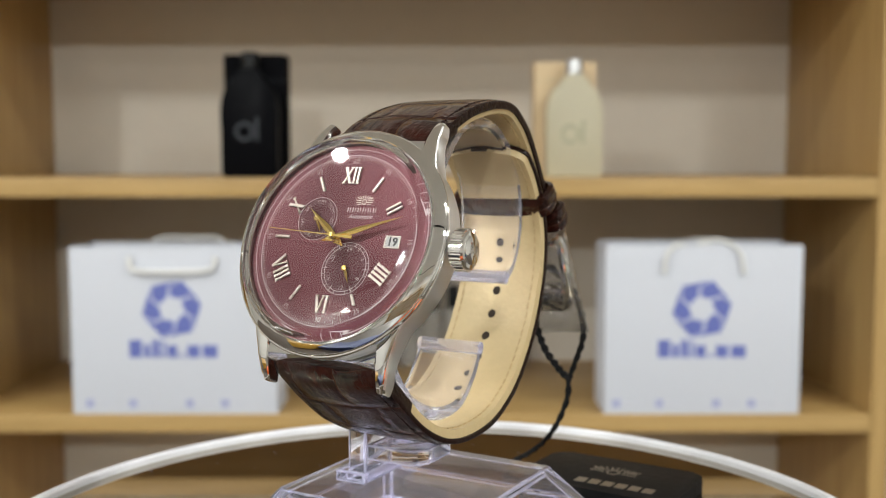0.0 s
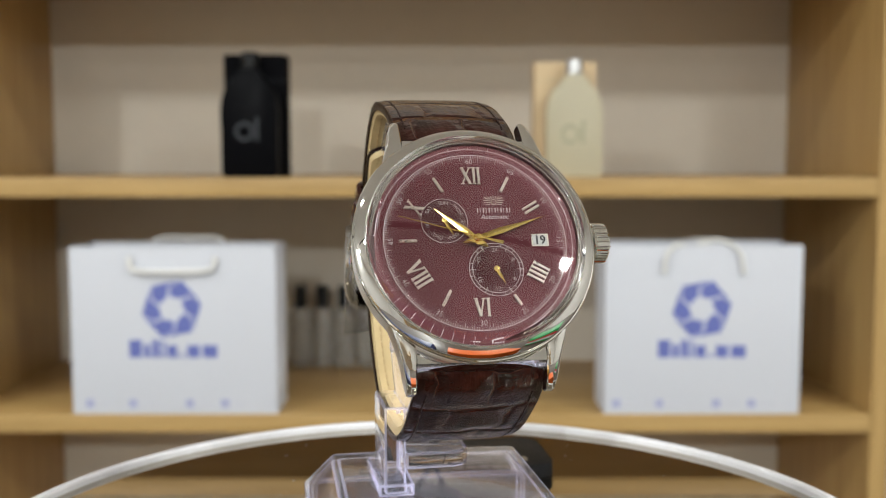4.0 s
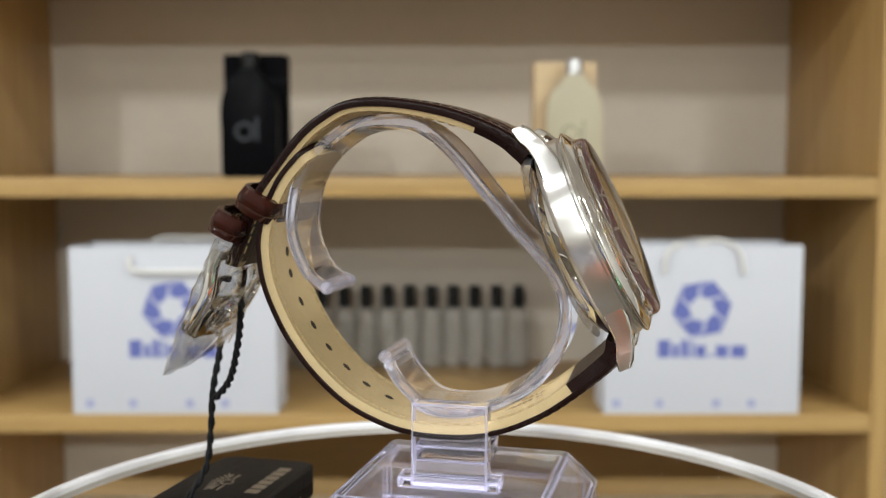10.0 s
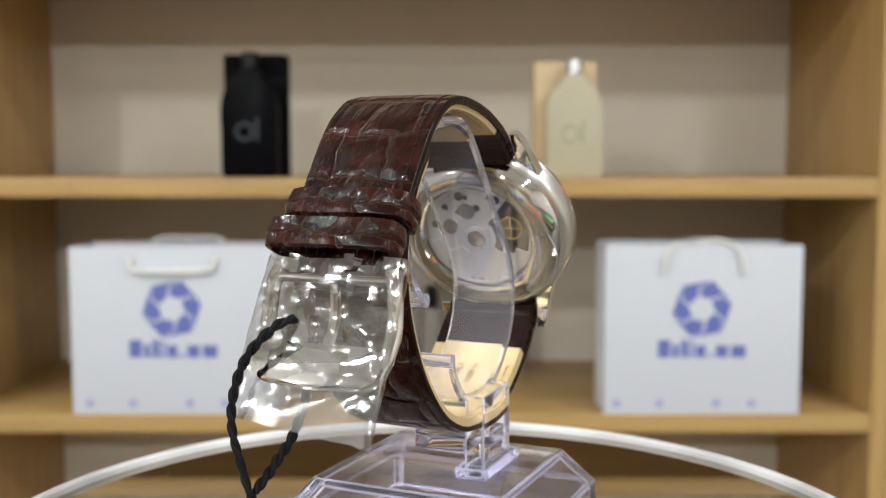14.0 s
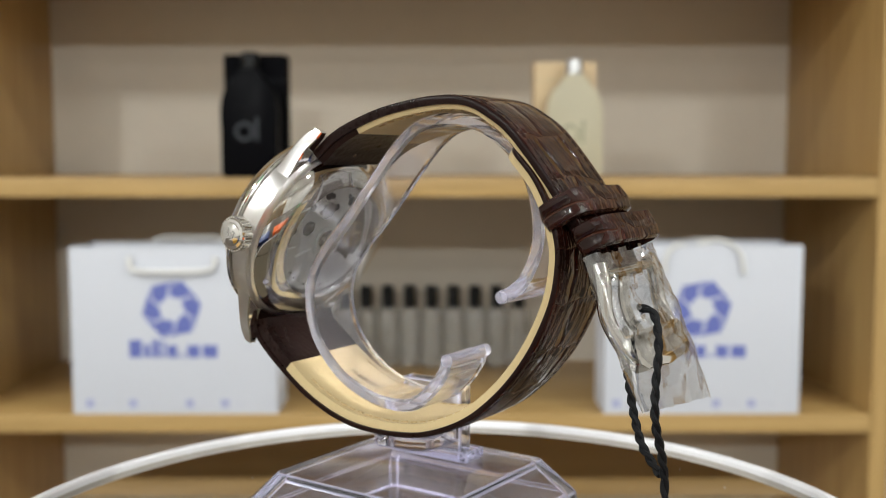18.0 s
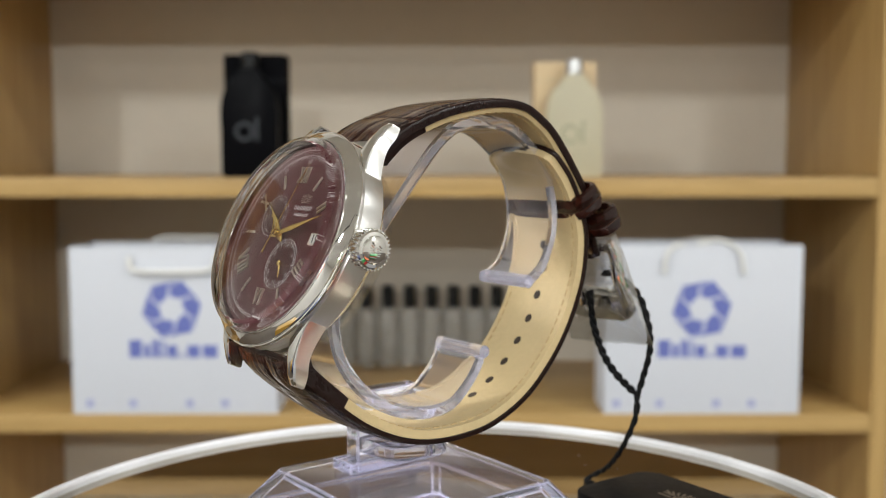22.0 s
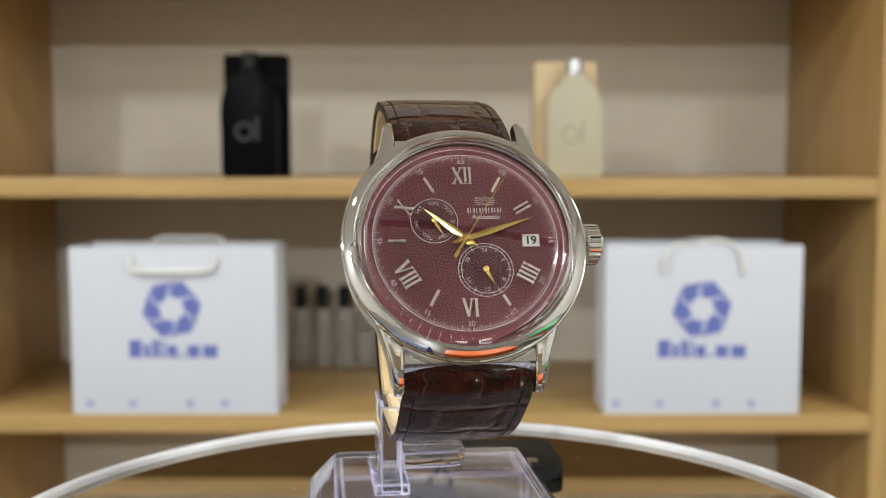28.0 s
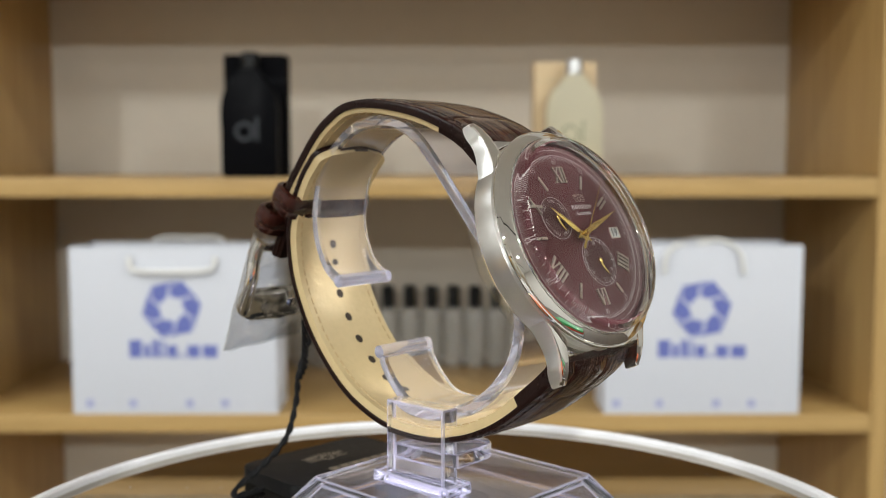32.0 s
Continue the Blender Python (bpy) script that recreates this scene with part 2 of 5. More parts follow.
BLACK_INK_AND_SHADE = plain("black_ink_and_hole_shade", (0.01, 0.01, 0.012), 0.5)
DATE_WHITE = plain("date_disc", (0.56, 0.56, 0.54), 0.5)
DIAL = sunray("burgundy_dial", (0.102, 0.0175, 0.0255))
DIAL_RING = plain("burgundy_chapter", (0.050, 0.009, 0.0135), 0.34, 0.55, grain=0.04, scale=4000)
DIAL_SUB = sunray("burgundy_subdial", (0.072, 0.012, 0.018), 0.3)
CRYSTAL_TOP = thin_film("crystal_dome", 0.025, 0.055, 0.9, 4.0, 0.0, (0.985, 0.985, 0.985))
CRYSTAL = clear("mineral_crystal", ior=1.5)
ACRYLIC = clear("clear_acrylic", (0.93, 0.925, 1.0), 1.38, weight=0.96)
ACRYLIC_BASE = clear("lavender_acrylic", (0.94, 0.93, 1.0), 1.38, weight=0.975)
# these two put the acrylic's violet edge glow into colour
BEVEL_GLOW = clear("violet_bevel_glow", (0.80, 0.78, 1.0), 1.36, rough=0.15, weight=0.72)
ACRYLIC_EDGE_GLOW = clear("violet_edge_glow", (0.87, 0.86, 0.98), 1.38, rough=0.1, weight=0.86)
FILM = thin_film("crumpled_film", 0.09, least=0.3, relief_by=0.025)
FILM_FLAT = thin_film("protective_film", 0.04, 0.2, 0.85, 3.0, 0.06)
ROTOR = plain("satin_rotor_steel", (0.80, 0.80, 0.79), 0.42, 0.5, grain=0.05, scale=900, spread=0.08)
LEATHER = crocodile("embossed_brown_leather")
EDGE = plain("dark_leather_edge", (0.012, 0.004, 0.003), 0.3, grain=0.15, scale=900, bump=0.15, Specular_IOR_Level=0.16)
LINING = plain("cream_leather", (0.56, 0.428, 0.225), 0.5, grain=0.06, scale=700, bump=0.12)
THREAD = plain("cream_thread", (0.50, 0.36, 0.18), 0.6)
THREAD_DARK = plain("dark_thread", (0.016, 0.006, 0.0045), 0.5, Specular_IOR_Level=0.2)
HOLE_DARK = plain("hole_shade", (0.03, 0.018, 0.01), 0.8)
STAMP = plain("stamped_ink", (0.20, 0.12, 0.055), 0.6)
CORD = plain("black_braid", (0.006, 0.006, 0.007), 0.6, grain=0.2, scale=2500, bump=0.4, Specular_IOR_Level=0.2)
MIRROR = plain("mirror_glass", (0.41, 0.37, 0.30), 0.02, 1.0, grain=0.01, scale=60, spread=0.01)
RIM = plain("milky_acrylic_rim", (0.86, 0.86, 0.90), 0.12, grain=0.01, scale=90, spread=0.05)
BLACK_TAG = plain("black_tag_card", (0.006, 0.006, 0.007), 0.5, grain=0.15, scale=600, bump=0.08, Specular_IOR_Level=0.2)
SILVER_FOIL = plain("dull_silver_foil", (0.55, 0.51, 0.45), 0.36, 1.0)
ORANGE = plain("orange_card", (0.85, 0.16, 0.02), 0.4)
NAVY = plain("navy_card", (0.02, 0.04, 0.16), 0.4)
GREEN = plain("green_card", (0.03, 0.35, 0.10), 0.4)
GOLD_CARD = plain("gold_card", (0.62, 0.36, 0.07), 0.35, grain=0.05, scale=200)
RED = plain("red_print", (0.55, 0.03, 0.04), 0.4)

# ---------------------------------------------------------------- mesh helpers


def mesh_of(name, bm, mat, smooth=False):
    bmesh.ops.recalc_face_normals(bm, faces=bm.faces)
    data = bpy.data.meshes.new(name)
    bm.to_mesh(data)
    bm.free()
    data.materials.append(mat)
    if smooth:
        data.polygons.foreach_set("use_smooth", [True] * len(data.polygons))
        data.set_sharp_from_angle(angle=radians(smooth if smooth > 1 else 35))
    return data


def part(name, bm, mat, parent, label="", smooth=35, m=None):
    """One mesh object under a thing or a part; m moves its vertices into the parent's space."""
    if m is not None:
        bm.transform(m)
    ob = new(name, mesh_of(name, bm, mat, smooth))
    ob.parent = parent
    if label:
        tagged(ob, label)
    return ob


def thing(name, label, category, m=None, group="", kind=""):
    ob = new(name)
    ob.empty_display_size = 0.01
    if m is not None:
        ob.matrix_basis = m
    return tagged(ob, label, category, group, kind)


def solid(name, bm, mat, label, category, smooth=35, group="", kind="", m=None):
    ob = new(name, mesh_of(name, bm, mat, smooth))
    if m is not None:
        ob.matrix_basis = m
    return tagged(ob, label, category, group, kind)


def box(x0, y0, z0, x1, y1, z1, bevel=0.0, segments=2, bm=None):
    bm2 = bmesh.new()
    bmesh.ops.create_cube(bm2, size=1)
    bm2.transform(Matrix.Translation(((x0 + x1) / 2, (y0 + y1) / 2, (z0 + z1) / 2)) @ Matrix.Diagonal((x1 - x0, y1 - y0, z1 - z0, 1)))
    if bevel:
        bmesh.ops.bevel(bm2, geom=bm2.edges[:], offset=bevel, segments=segments, affect="EDGES", profile=0.6)
    return bm2


def lathe(profile, seg=96, closed=False):
    """Spins (r, z) pairs about z."""
    bm = bmesh.new()
    rings = []
    for r, z in profile:
        if r < 1e-7:
            rings.append([bm.verts.new((0, 0, z))])
        else:
            rings.append([bm.verts.new((r * math.cos(2 * math.pi * k / seg), r * math.sin(2 * math.pi * k / seg), z)) for k in range(seg)])
    pairs = list(zip(rings, rings[1:])) + ([(rings[-1], rings[0])] if closed else [])
    for p, q in pairs:
        for k in range(seg):
            n = (k + 1) % seg
            if len(p) == 1 and len(q) == 1:
                continue
            if len(p) == 1:
                bm.faces.new((p[0], q[k], q[n]))
            elif len(q) == 1:
                bm.faces.new((p[k], p[n], q[0]))
            else:
                bm.faces.new((p[k], p[n], q[n], q[k]))
    return bm


def prism(points, z0, z1, bevel=0.0):
    """A flat outline (x, y) raised from z0 to z1."""
    bm = bmesh.new()
    low = [bm.verts.new((x, y, z0)) for x, y in points]
    high = [bm.verts.new((x, y, z1)) for x, y in points]
    bm.faces.new(low[::-1])
    bm.faces.new(high)
    n = len(points)
    for k in range(n):
        bm.faces.new((low[k], low[(k + 1) % n], high[(k + 1) % n], high[k]))
    if bevel:
        bmesh.ops.bevel(bm, geom=bm.edges[:], offset=bevel, segments=2, affect="EDGES", profile=0.6)
    return bm


def spline(points, n):
    """n places along a smooth curve through the points, evenly spaced by length."""
    p = [np.array(q, float) for q in points]
    p = [2 * p[0] - p[1]] + p + [2 * p[-1] - p[-2]]
    out = []
    for k in range(1, len(p) - 2):
        for t in np.linspace(0, 1, 24, endpoint=False):
            a, b, c, d = p[k - 1:k + 3]
            out.append(0.5 * (2 * b + (c - a) * t + (2 * a - 5 * b + 4 * c - d) * t * t + (3 * b - a - 3 * c + d) * t ** 3))
    out.append(p[-2])
    out = np.array(out)
    far = np.concatenate([[0], np.cumsum(np.linalg.norm(np.diff(out, axis=0), axis=1))])
    return np.stack([np.interp(np.linspace(0, far[-1], n), far, out[:, k]) for k in range(out.shape[1])], 1)


def tube(points, radius, n=60, seg=10, bm=None, ends=True):
    """A round rod along a smooth curve through the points (x, y, z)."""
    bm = bm or bmesh.new()
    path = [Vector(q) for q in spline(points, n)]
    side = None
    rings = []
    for k, q in enumerate(path):
        way = (path[min(k + 1, n - 1)] - path[max(k - 1, 0)]).normalized()
        if side is None:
            side = way.orthogonal().normalized()
        side = (side - way * side.dot(way)).normalized()
        up = way.cross(side)
        rings.append([bm.verts.new(q + radius * (math.cos(2 * math.pi * j / seg) * side + math.sin(2 * math.pi * j / seg) * up)) for j in range(seg)])
    for a, b in zip(rings, rings[1:]):
        for j in range(seg):
            bm.faces.new((a[j], a[(j + 1) % seg], b[(j + 1) % seg], b[j]))
    if ends:
        bm.faces.new(rings[0][::-1])
        bm.faces.new(rings[-1])
    return bm


def lettering(body, size, depth=0.02, align="CENTER", bold=0.0):
    """A bmesh of raised letters in the built-in font, in the x-y plane."""
    curve = bpy.data.curves.new("letters", "FONT")
    curve.body, curve.size, curve.extrude = body, size, depth
    curve.align_x, curve.align_y = align, "CENTER"
    curve.resolution_u = 3
    curve.offset = bold
    ob = new("letters", curve)
    bpy.context.view_layer.update()
    data = bpy.data.meshes.new_from_object(ob.evaluated_get(bpy.context.evaluated_depsgraph_get()))
    bm = bmesh.new()
    bm.from_mesh(data)
    bpy.data.objects.remove(ob)
    bpy.data.curves.remove(curve)
    bpy.data.meshes.remove(data)
    return bm


def merge(*meshes):
    """Several bmeshes as one."""
    whole = bmesh.new()
    for bm in meshes:
        data = bpy.data.meshes.new("piece")
        bm.to_mesh(data)
        whole.from_mesh(data)
        bpy.data.meshes.remove(data)
        bm.free()
    return whole


def moved(bm, m):
    bm.transform(m)
    return bm


SCALE_MM = Matrix.Scale(MM, 4)

# ---------------------------------------------------------------- the shop
# The shelf unit: all heights are above the turntable, all depths beyond its axis.
BAY_L, BAY_R = -0.629, 0.559
FRONT, BACK = 1.10, 1.46
SHELF_TOPS = (-0.867, -0.560, -0.2535, 0.0535, 0.360, 0.667)
THICK = 0.0245


def shop():
    wall = solid("wall_north", box(-3.0, BACK + 0.02, FLOOR, 3.0, BACK + 0.14, CEIL), PAINT, "off-white painted shop wall behind the shelf unit", "wall", kind="structure")
    solid("wall_south", box(-3.0, SOUTH - 0.12, FLOOR, 3.0, SOUTH, CEIL), PAINT, "plain off-white wall facing the shelves", "wall", kind="structure")
    solid("wall_west", box(-3.12, SOUTH - 0.12, FLOOR, -3.0, BACK + 0.14, CEIL), PAINT_DIM, "plain beige side wall of the shop", "wall", kind="structure")
    solid("wall_east", box(3.0, SOUTH - 0.12, FLOOR, 3.12, BACK + 0.14, CEIL), PAINT_DIM, "plain beige side wall of the shop", "wall", kind="structure")
    solid("floor", box(-3.12, SOUTH - 0.12, FLOOR - 0.1, 3.12, BACK + 0.14, FLOOR), TILE, "grey polished tile floor", "floor", kind="structure")
    solid("ceiling", box(-3.12, SOUTH - 0.12, CEIL, 3.12, BACK + 0.14, CEIL + 0.1), PAINT_CEIL, "pale grey flat ceiling with downlights", "ceiling", kind="structure")
    for sx, sy in SPOTS:
        lamp = thing("downlight", "round white recessed ceiling downlight", "ceiling light", pose(sx, sy, CEIL), group="ceiling downlights")
        part("ring", lathe([(0.048, -0.001), (0.062, -0.001), (0.062, -0.009), (0.058, -0.012), (0.052, -0.009)], 40, True), PAPER, lamp)
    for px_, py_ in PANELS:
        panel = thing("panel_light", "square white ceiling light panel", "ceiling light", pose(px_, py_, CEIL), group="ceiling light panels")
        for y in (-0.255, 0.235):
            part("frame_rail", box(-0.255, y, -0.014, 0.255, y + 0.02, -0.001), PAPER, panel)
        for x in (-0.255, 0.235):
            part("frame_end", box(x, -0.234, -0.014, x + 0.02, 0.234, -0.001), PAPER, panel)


def fill_lights():
    # rails and housings are made up to carry the added fill spots
    for ty in (-1.4, -3.9):
        rail = thing("track_rail", "added unseen black ceiling track for the fill spotlights", "track light", pose(0, ty, CEIL - 0.03), group="ceiling tracks")
        part("rail_bar", box(-2.4, -0.017, 0, 2.4, 0.017, 0.029, 0.002), CAP, rail)
    for tx, ty, power in FILL_SPOTS:
        head = thing("track_spotlight", "added unseen black cylindrical fill spotlight aimed at the shelves", "spotlight", look((tx, ty, CEIL - 0.16), AIM), group="track spotlights")
        part("barrel", lathe([(0.030, -0.006), (0.034, -0.006), (0.034, 0.10), (0.028, 0.108), (0, 0.108), (0, 0.104), (0.026, 0.10), (0.030, 0.09)], 32), CAP, head)
        part("stem", tube([(0, 0.034, 0.06), (0, 0.06, 0.065), (0, 0.115, 0.07)], 0.006, 10, 10), CAP, head)


def shelf_unit():
    unit = thing("shelf_unit", "tall oak shelf unit with open bays holding gift bags and perfume", "shelf", pose(0, FRONT, FLOOR))
    up = Matrix.Translation((0, -FRONT, -FLOOR))
    for x in (BAY_L - THICK, BAY_R):
        part("side_panel", box(x, FRONT, FLOOR, x + THICK, BACK, 0.96, 0.0012), OAK_UP, unit, m=up)
    part("side_panel", box(BAY_L - 1.21, FRONT, FLOOR, BAY_L - 1.21 + THICK, BACK, 0.96, 0.0012), OAK_UP, unit, m=up)
    part("side_panel", box(BAY_R + 1.19, FRONT, FLOOR, BAY_R + 1.19 + THICK, BACK, 0.96, 0.0012), OAK_UP, unit, m=up)
    part("back_panel", box(BAY_L - 1.21, BACK + 0.001, FLOOR, BAY_R + 1.21, BACK + 0.018, 0.96), WALL_BACK, unit, "matt beige-grey back board", m=up)
    for top in SHELF_TOPS:
        for x0, x1 in ((BAY_L - 1.18, BAY_L - THICK), (BAY_L, BAY_R), (BAY_R + THICK, BAY_R + 1.18)):
            part("shelf_board", box(x0 + 0.0005, FRONT + 0.001, top - THICK, x1 - 0.0005, BACK, top, 0.001), OAK, unit, m=up)
    # unseen copy added opposite, to give the steel stripes to mirror
    facing = copy_thing(unit, pose(0, SOUTH + BACK - FRONT + 0.03, FLOOR, 0, 0, 180))
    tagged(facing, "unseen tall empty oak shelf unit added along the facing wall", "shelf")


def mark_blade(k, r_out, r_in, depth):
    """One of six slanted blades that make a hexagonal ring with thin gaps."""
    at = lambda r, deg: Vector((r * math.cos(math.radians(deg)), r * math.sin(math.radians(deg))))
    a = 60 * k + 12
    corners = [at(r_out, a), at(r_out, a + 60), at(r_out * 0.72, a + 84), at(r_in, a + 96), at(r_in, a + 36), at(r_out * 0.72, a + 24)]
    middle = sum(corners, Vector((0, 0))) / 6
    return prism([tuple(middle + 0.88 * (c - middle)) for c in corners], 0, depth)


def gift_bag(x, y, z, width, height, depth, rope_over):
    bag = thing("gift_bag", "white paper gift bag with blue hexagon mark on oak shelf", "gift bag", pose(x, y, z), group="gift bags on the shelf")
    t = 0.0012
    part("front_panel", box(-width / 2, 0, 0, width / 2, t, height, 0.0003), PAPER, bag)
    part("back_panel", box(-width / 2 + 0.001, depth - t, 0, width / 2 - 0.001, depth, height, 0.0003), PAPER, bag)
    for s in (-1, 1):
        # side gusset folded inward along its middle
        bm = bmesh.new()
        rows = []
        for zz in (0.0, height * 0.35, height):
            fold = 0.012 if zz > 0 else 0.0
            rows.append([bm.verts.new((s * (width / 2 - 0.0006), 0.0012, zz)), bm.verts.new((s * (width / 2 - fold), depth / 2, zz)), bm.verts.new((s * (width / 2 - 0.0006), depth - 0.0012, zz))])
        for p, q in zip(rows, rows[1:]):
            for k in range(2):
                bm.faces.new((p[k], p[k + 1], q[k + 1], q[k]))
        ob = part("side_gusset", bm, PAPER, bag, smooth=0)
        thick = ob.modifiers.new("thickness", "SOLIDIFY")
        thick.thickness = 0.0008
    part("bottom", box(-width / 2, t, 0.0002, width / 2, depth - t, 0.002), PAPER, bag)
    part("top_fold", box(-width / 2 + 0.0008, t + 0.0002, height - 0.035, width / 2 - 0.0008, 2 * t, height - 0.0006), PAPER, bag)
    face = Matrix.Translation((0, -0.0001, 0)) @ pose(0, 0, 0, 90, 0, 0)
    for k in range(6):
        part("mark_blade", moved(mark_blade(k, 0.0415, 0.0165, 0.0003), Matrix.Translation((-0.002, 0.138, 0))), PRINT, bag, "blue blade of a hexagon mark", smooth=0, m=face)
    # brand line as plain bars
    for x0, x1, h in ((-0.058, -0.042, 0.023), (-0.039, -0.031, 0.017), (-0.028, -0.019, 0.023), (-0.016, -0.012, 0.022), (-0.009, 0.004, 0.016), (0.008, 0.012, 0.005), (0.017, 0.033, 0.016), (0.037, 0.056, 0.016)):
        part("brand_bar", box(x0, 0.0745, 0, x1, 0.0745 + h, 0.0003), PRINT, bag, smooth=0, m=face)
    for x0 in (-0.116, -0.060, 0.014, 0.060):
        part("print_dot", box(x0, 0.009, 0, x0 + 0.010, 0.019, 0.0003), PRINT_PALE, bag, smooth=0, m=face)
        part("print_bar", box(x0 + 0.014, 0.012, 0, x0 + 0.036, 0.016, 0.0003), PAPER_GREY, bag, smooth=0, m=face)
    if rope_over:
        for yy, drop in ((-0.004, 0.0), (depth + 0.003, 0.006)):
            part("handle", tube([(-0.052, yy, height - 0.036), (-0.050, yy - 0.001, height - 0.012), (-0.034, yy + 0.004, height + 0.001 - drop), (-0.015, yy + 0.01, height - 0.004 - drop), (0.0, yy + 0.006, height + 0.004 - drop), (0.022, yy + 0.004, height + 0.006 - drop), (0.044, yy + 0.001, height - 0.008), (0.050, yy, height - 0.036)], 0.003, 50, 8), ROPE, bag, "soft white rope handle")
    else:
        part("handle", tube([(-0.054, -0.003, height - 0.012), (-0.053, -0.005, height - 0.024), (-0.044, -0.006, height - 0.031), (0, -0.006, height - 0.032), (0.046, -0.006, height - 0.030), (0.055, -0.005, height - 0.022), (0.056, -0.003, height - 0.012)], 0.0036, 50, 8), ROPE, bag, "soft white rope handle hanging down the front")
        part("handle", tube([(-0.05, depth + 0.002, height - 0.03), (-0.045, depth + 0.004, height + 0.002), (0, depth + 0.004, height + 0.005), (0.045, depth + 0.004, height + 0.002), (0.05, depth + 0.002, height - 0.03)], 0.003, 40, 8), ROPE, bag, "soft white rope handle")
    return bag


def flask(parent, width, height, depth, mat, cap_mat, mark_mat, ground):
    """A flat shouldered bottle with a screw neck and cap, as parts of parent."""
    w, h = width / 2, height
    outline = [(-w, 0.004), (-w + 0.004, 0), (w - 0.004, 0), (w, 0.004), (w, h * 0.62), (w * 0.95, h * 0.74), (w * 0.80, h * 0.84), (w * 0.52, h * 0.91), (w * 0.36, h * 0.935), (w * 0.34, h), (-w * 0.34, h), (-w * 0.36, h * 0.935), (-w * 0.52, h * 0.91), (-w * 0.80, h * 0.84), (-w * 0.95, h * 0.74), (-w, h * 0.62)]
    body = part("bottle", prism(outline, -depth / 2, depth / 2, 0.0035), mat, parent, m=pose(0, 0, 0, 90, 0, 0))
    part("cap", lathe([(0, h), (w * 0.30, h), (w * 0.30, h * 1.13), (w * 0.27, h * 1.145), (0, h * 1.145)], 32), cap_mat, parent)
    up = pose(0, 0, 0, 90, 0, 0) @ Matrix.Translation((-0.006, h * 0.42, depth / 2))
    part("mark_ring", lathe([(0.0085, 0), (0.0125, 0), (0.0125, 0.0004), (0.0085, 0.0004)], 28, True), mark_mat, parent, smooth=0, m=up)
    part("mark_bar", box(0.0145, -0.012, 0, 0.0185, 0.018, 0.0004), mark_mat, parent, smooth=0, m=up)
    return body


def perfumes():
    z = SHELF_TOPS[3]
    carton = thing("perfume_carton", "matt black perfume carton standing on the oak shelf", "perfume box", pose(-0.2485, 1.165, z))
    part("carton", box(-0.0405, 0, 0, 0.0405, 0.045, 0.162, 0.0008), BLACK_CARD, carton)
    part("lid_seam", box(-0.0408, -0.0003, 0.128, 0.0408, 0.0453, 0.1286), GREY_PRINT, carton)
    dark = thing("perfume_bottle", "flat black glass perfume bottle before its black carton", "perfume bottle", pose(-0.2505, 1.145, z), group="perfume bottles")
    flask(dark, 0.074, 0.142, 0.028, BLACK_GLASS, CAP, GREY_PRINT, z)
    carton = thing("perfume_carton", "tan card perfume carton standing on the oak shelf", "perfume box", pose(0.1645, 1.165, z))
    part("carton", box(-0.041, 0, 0, 0.041, 0.045, 0.152, 0.0008), KRAFT, carton)
    part("lid_seam", box(-0.0413, -0.0003, 0.128, 0.0413, 0.0453, 0.1286), PALE_PRINT, carton)
    pale = thing("perfume_bottle", "frosted pale glass perfume bottle with an aluminium cap", "perfume bottle", pose(0.1735, 1.145, z), group="perfume bottles")
    flask(pale, 0.073, 0.134, 0.028, FROST, ALU, PALE_PRINT, z)


def vials():
    z = SHELF_TOPS[2]
    first = None
    for k in range(11):
        m = pose(-0.226 + 0.0349 * k, 1.415, z)
        if first is None:
            first = thing("sample_vial", "small milky glass sample bottle with a black cap", "sample vial", m, group="row of sample vials at the back of the shelf")
            part("vial_body", lathe([(0, 0), (0.0145, 0), (0.0168, 0.0015), (0.0168, 0.084), (0.0152, 0.090), (0.010, 0.095), (0, 0.095)], 24), VIAL, first)
            part("cap", lathe([(0, 0.095), (0.0095, 0.095), (0.0095, 0.128), (0.0085, 0.130), (0, 0.130)], 24), CAP, first)
        else:
            copy_thing(first, m)


shop()
fill_lights()
shelf_unit()
gift_bag(-0.3465, 1.102, SHELF_TOPS[2], 0.266, 0.2185, 0.085, False)
gift_bag(0.3385, 1.102, SHELF_TOPS[2], 0.254, 0.2205, 0.085, True)
perfumes()
vials()

# ---------------------------------------------------------------- turntable
# Lengths in millimetres from here on; each thing's own frame stands on the turntable's axis.
PSI = 8.0        # the watch's turn on the table
BETA = 24.7      # the dial's lean
BED = -1.8       # the mirror lies this far below the rim
LIFT = 23.0      # height of the strap's lowest point
WATCH = pose(0, 0, 0, 0, 0, PSI)                                          # the watch's side plane
FACE = WATCH @ pose(1.0, -34.2, 63.05 - LIFT, 90 - BETA, 0, 0)           # the dial's plane: x to 3, y to 12, z outwards
M_FACE = SCALE_MM @ FACE
FACE_POSE = Matrix.Translation(SCALE_MM @ FACE.translation) @ FACE.to_3x3().to_4x4()
M_SIDE = SCALE_MM @ WATCH @ Matrix.Translation((0, 0, -LIFT))


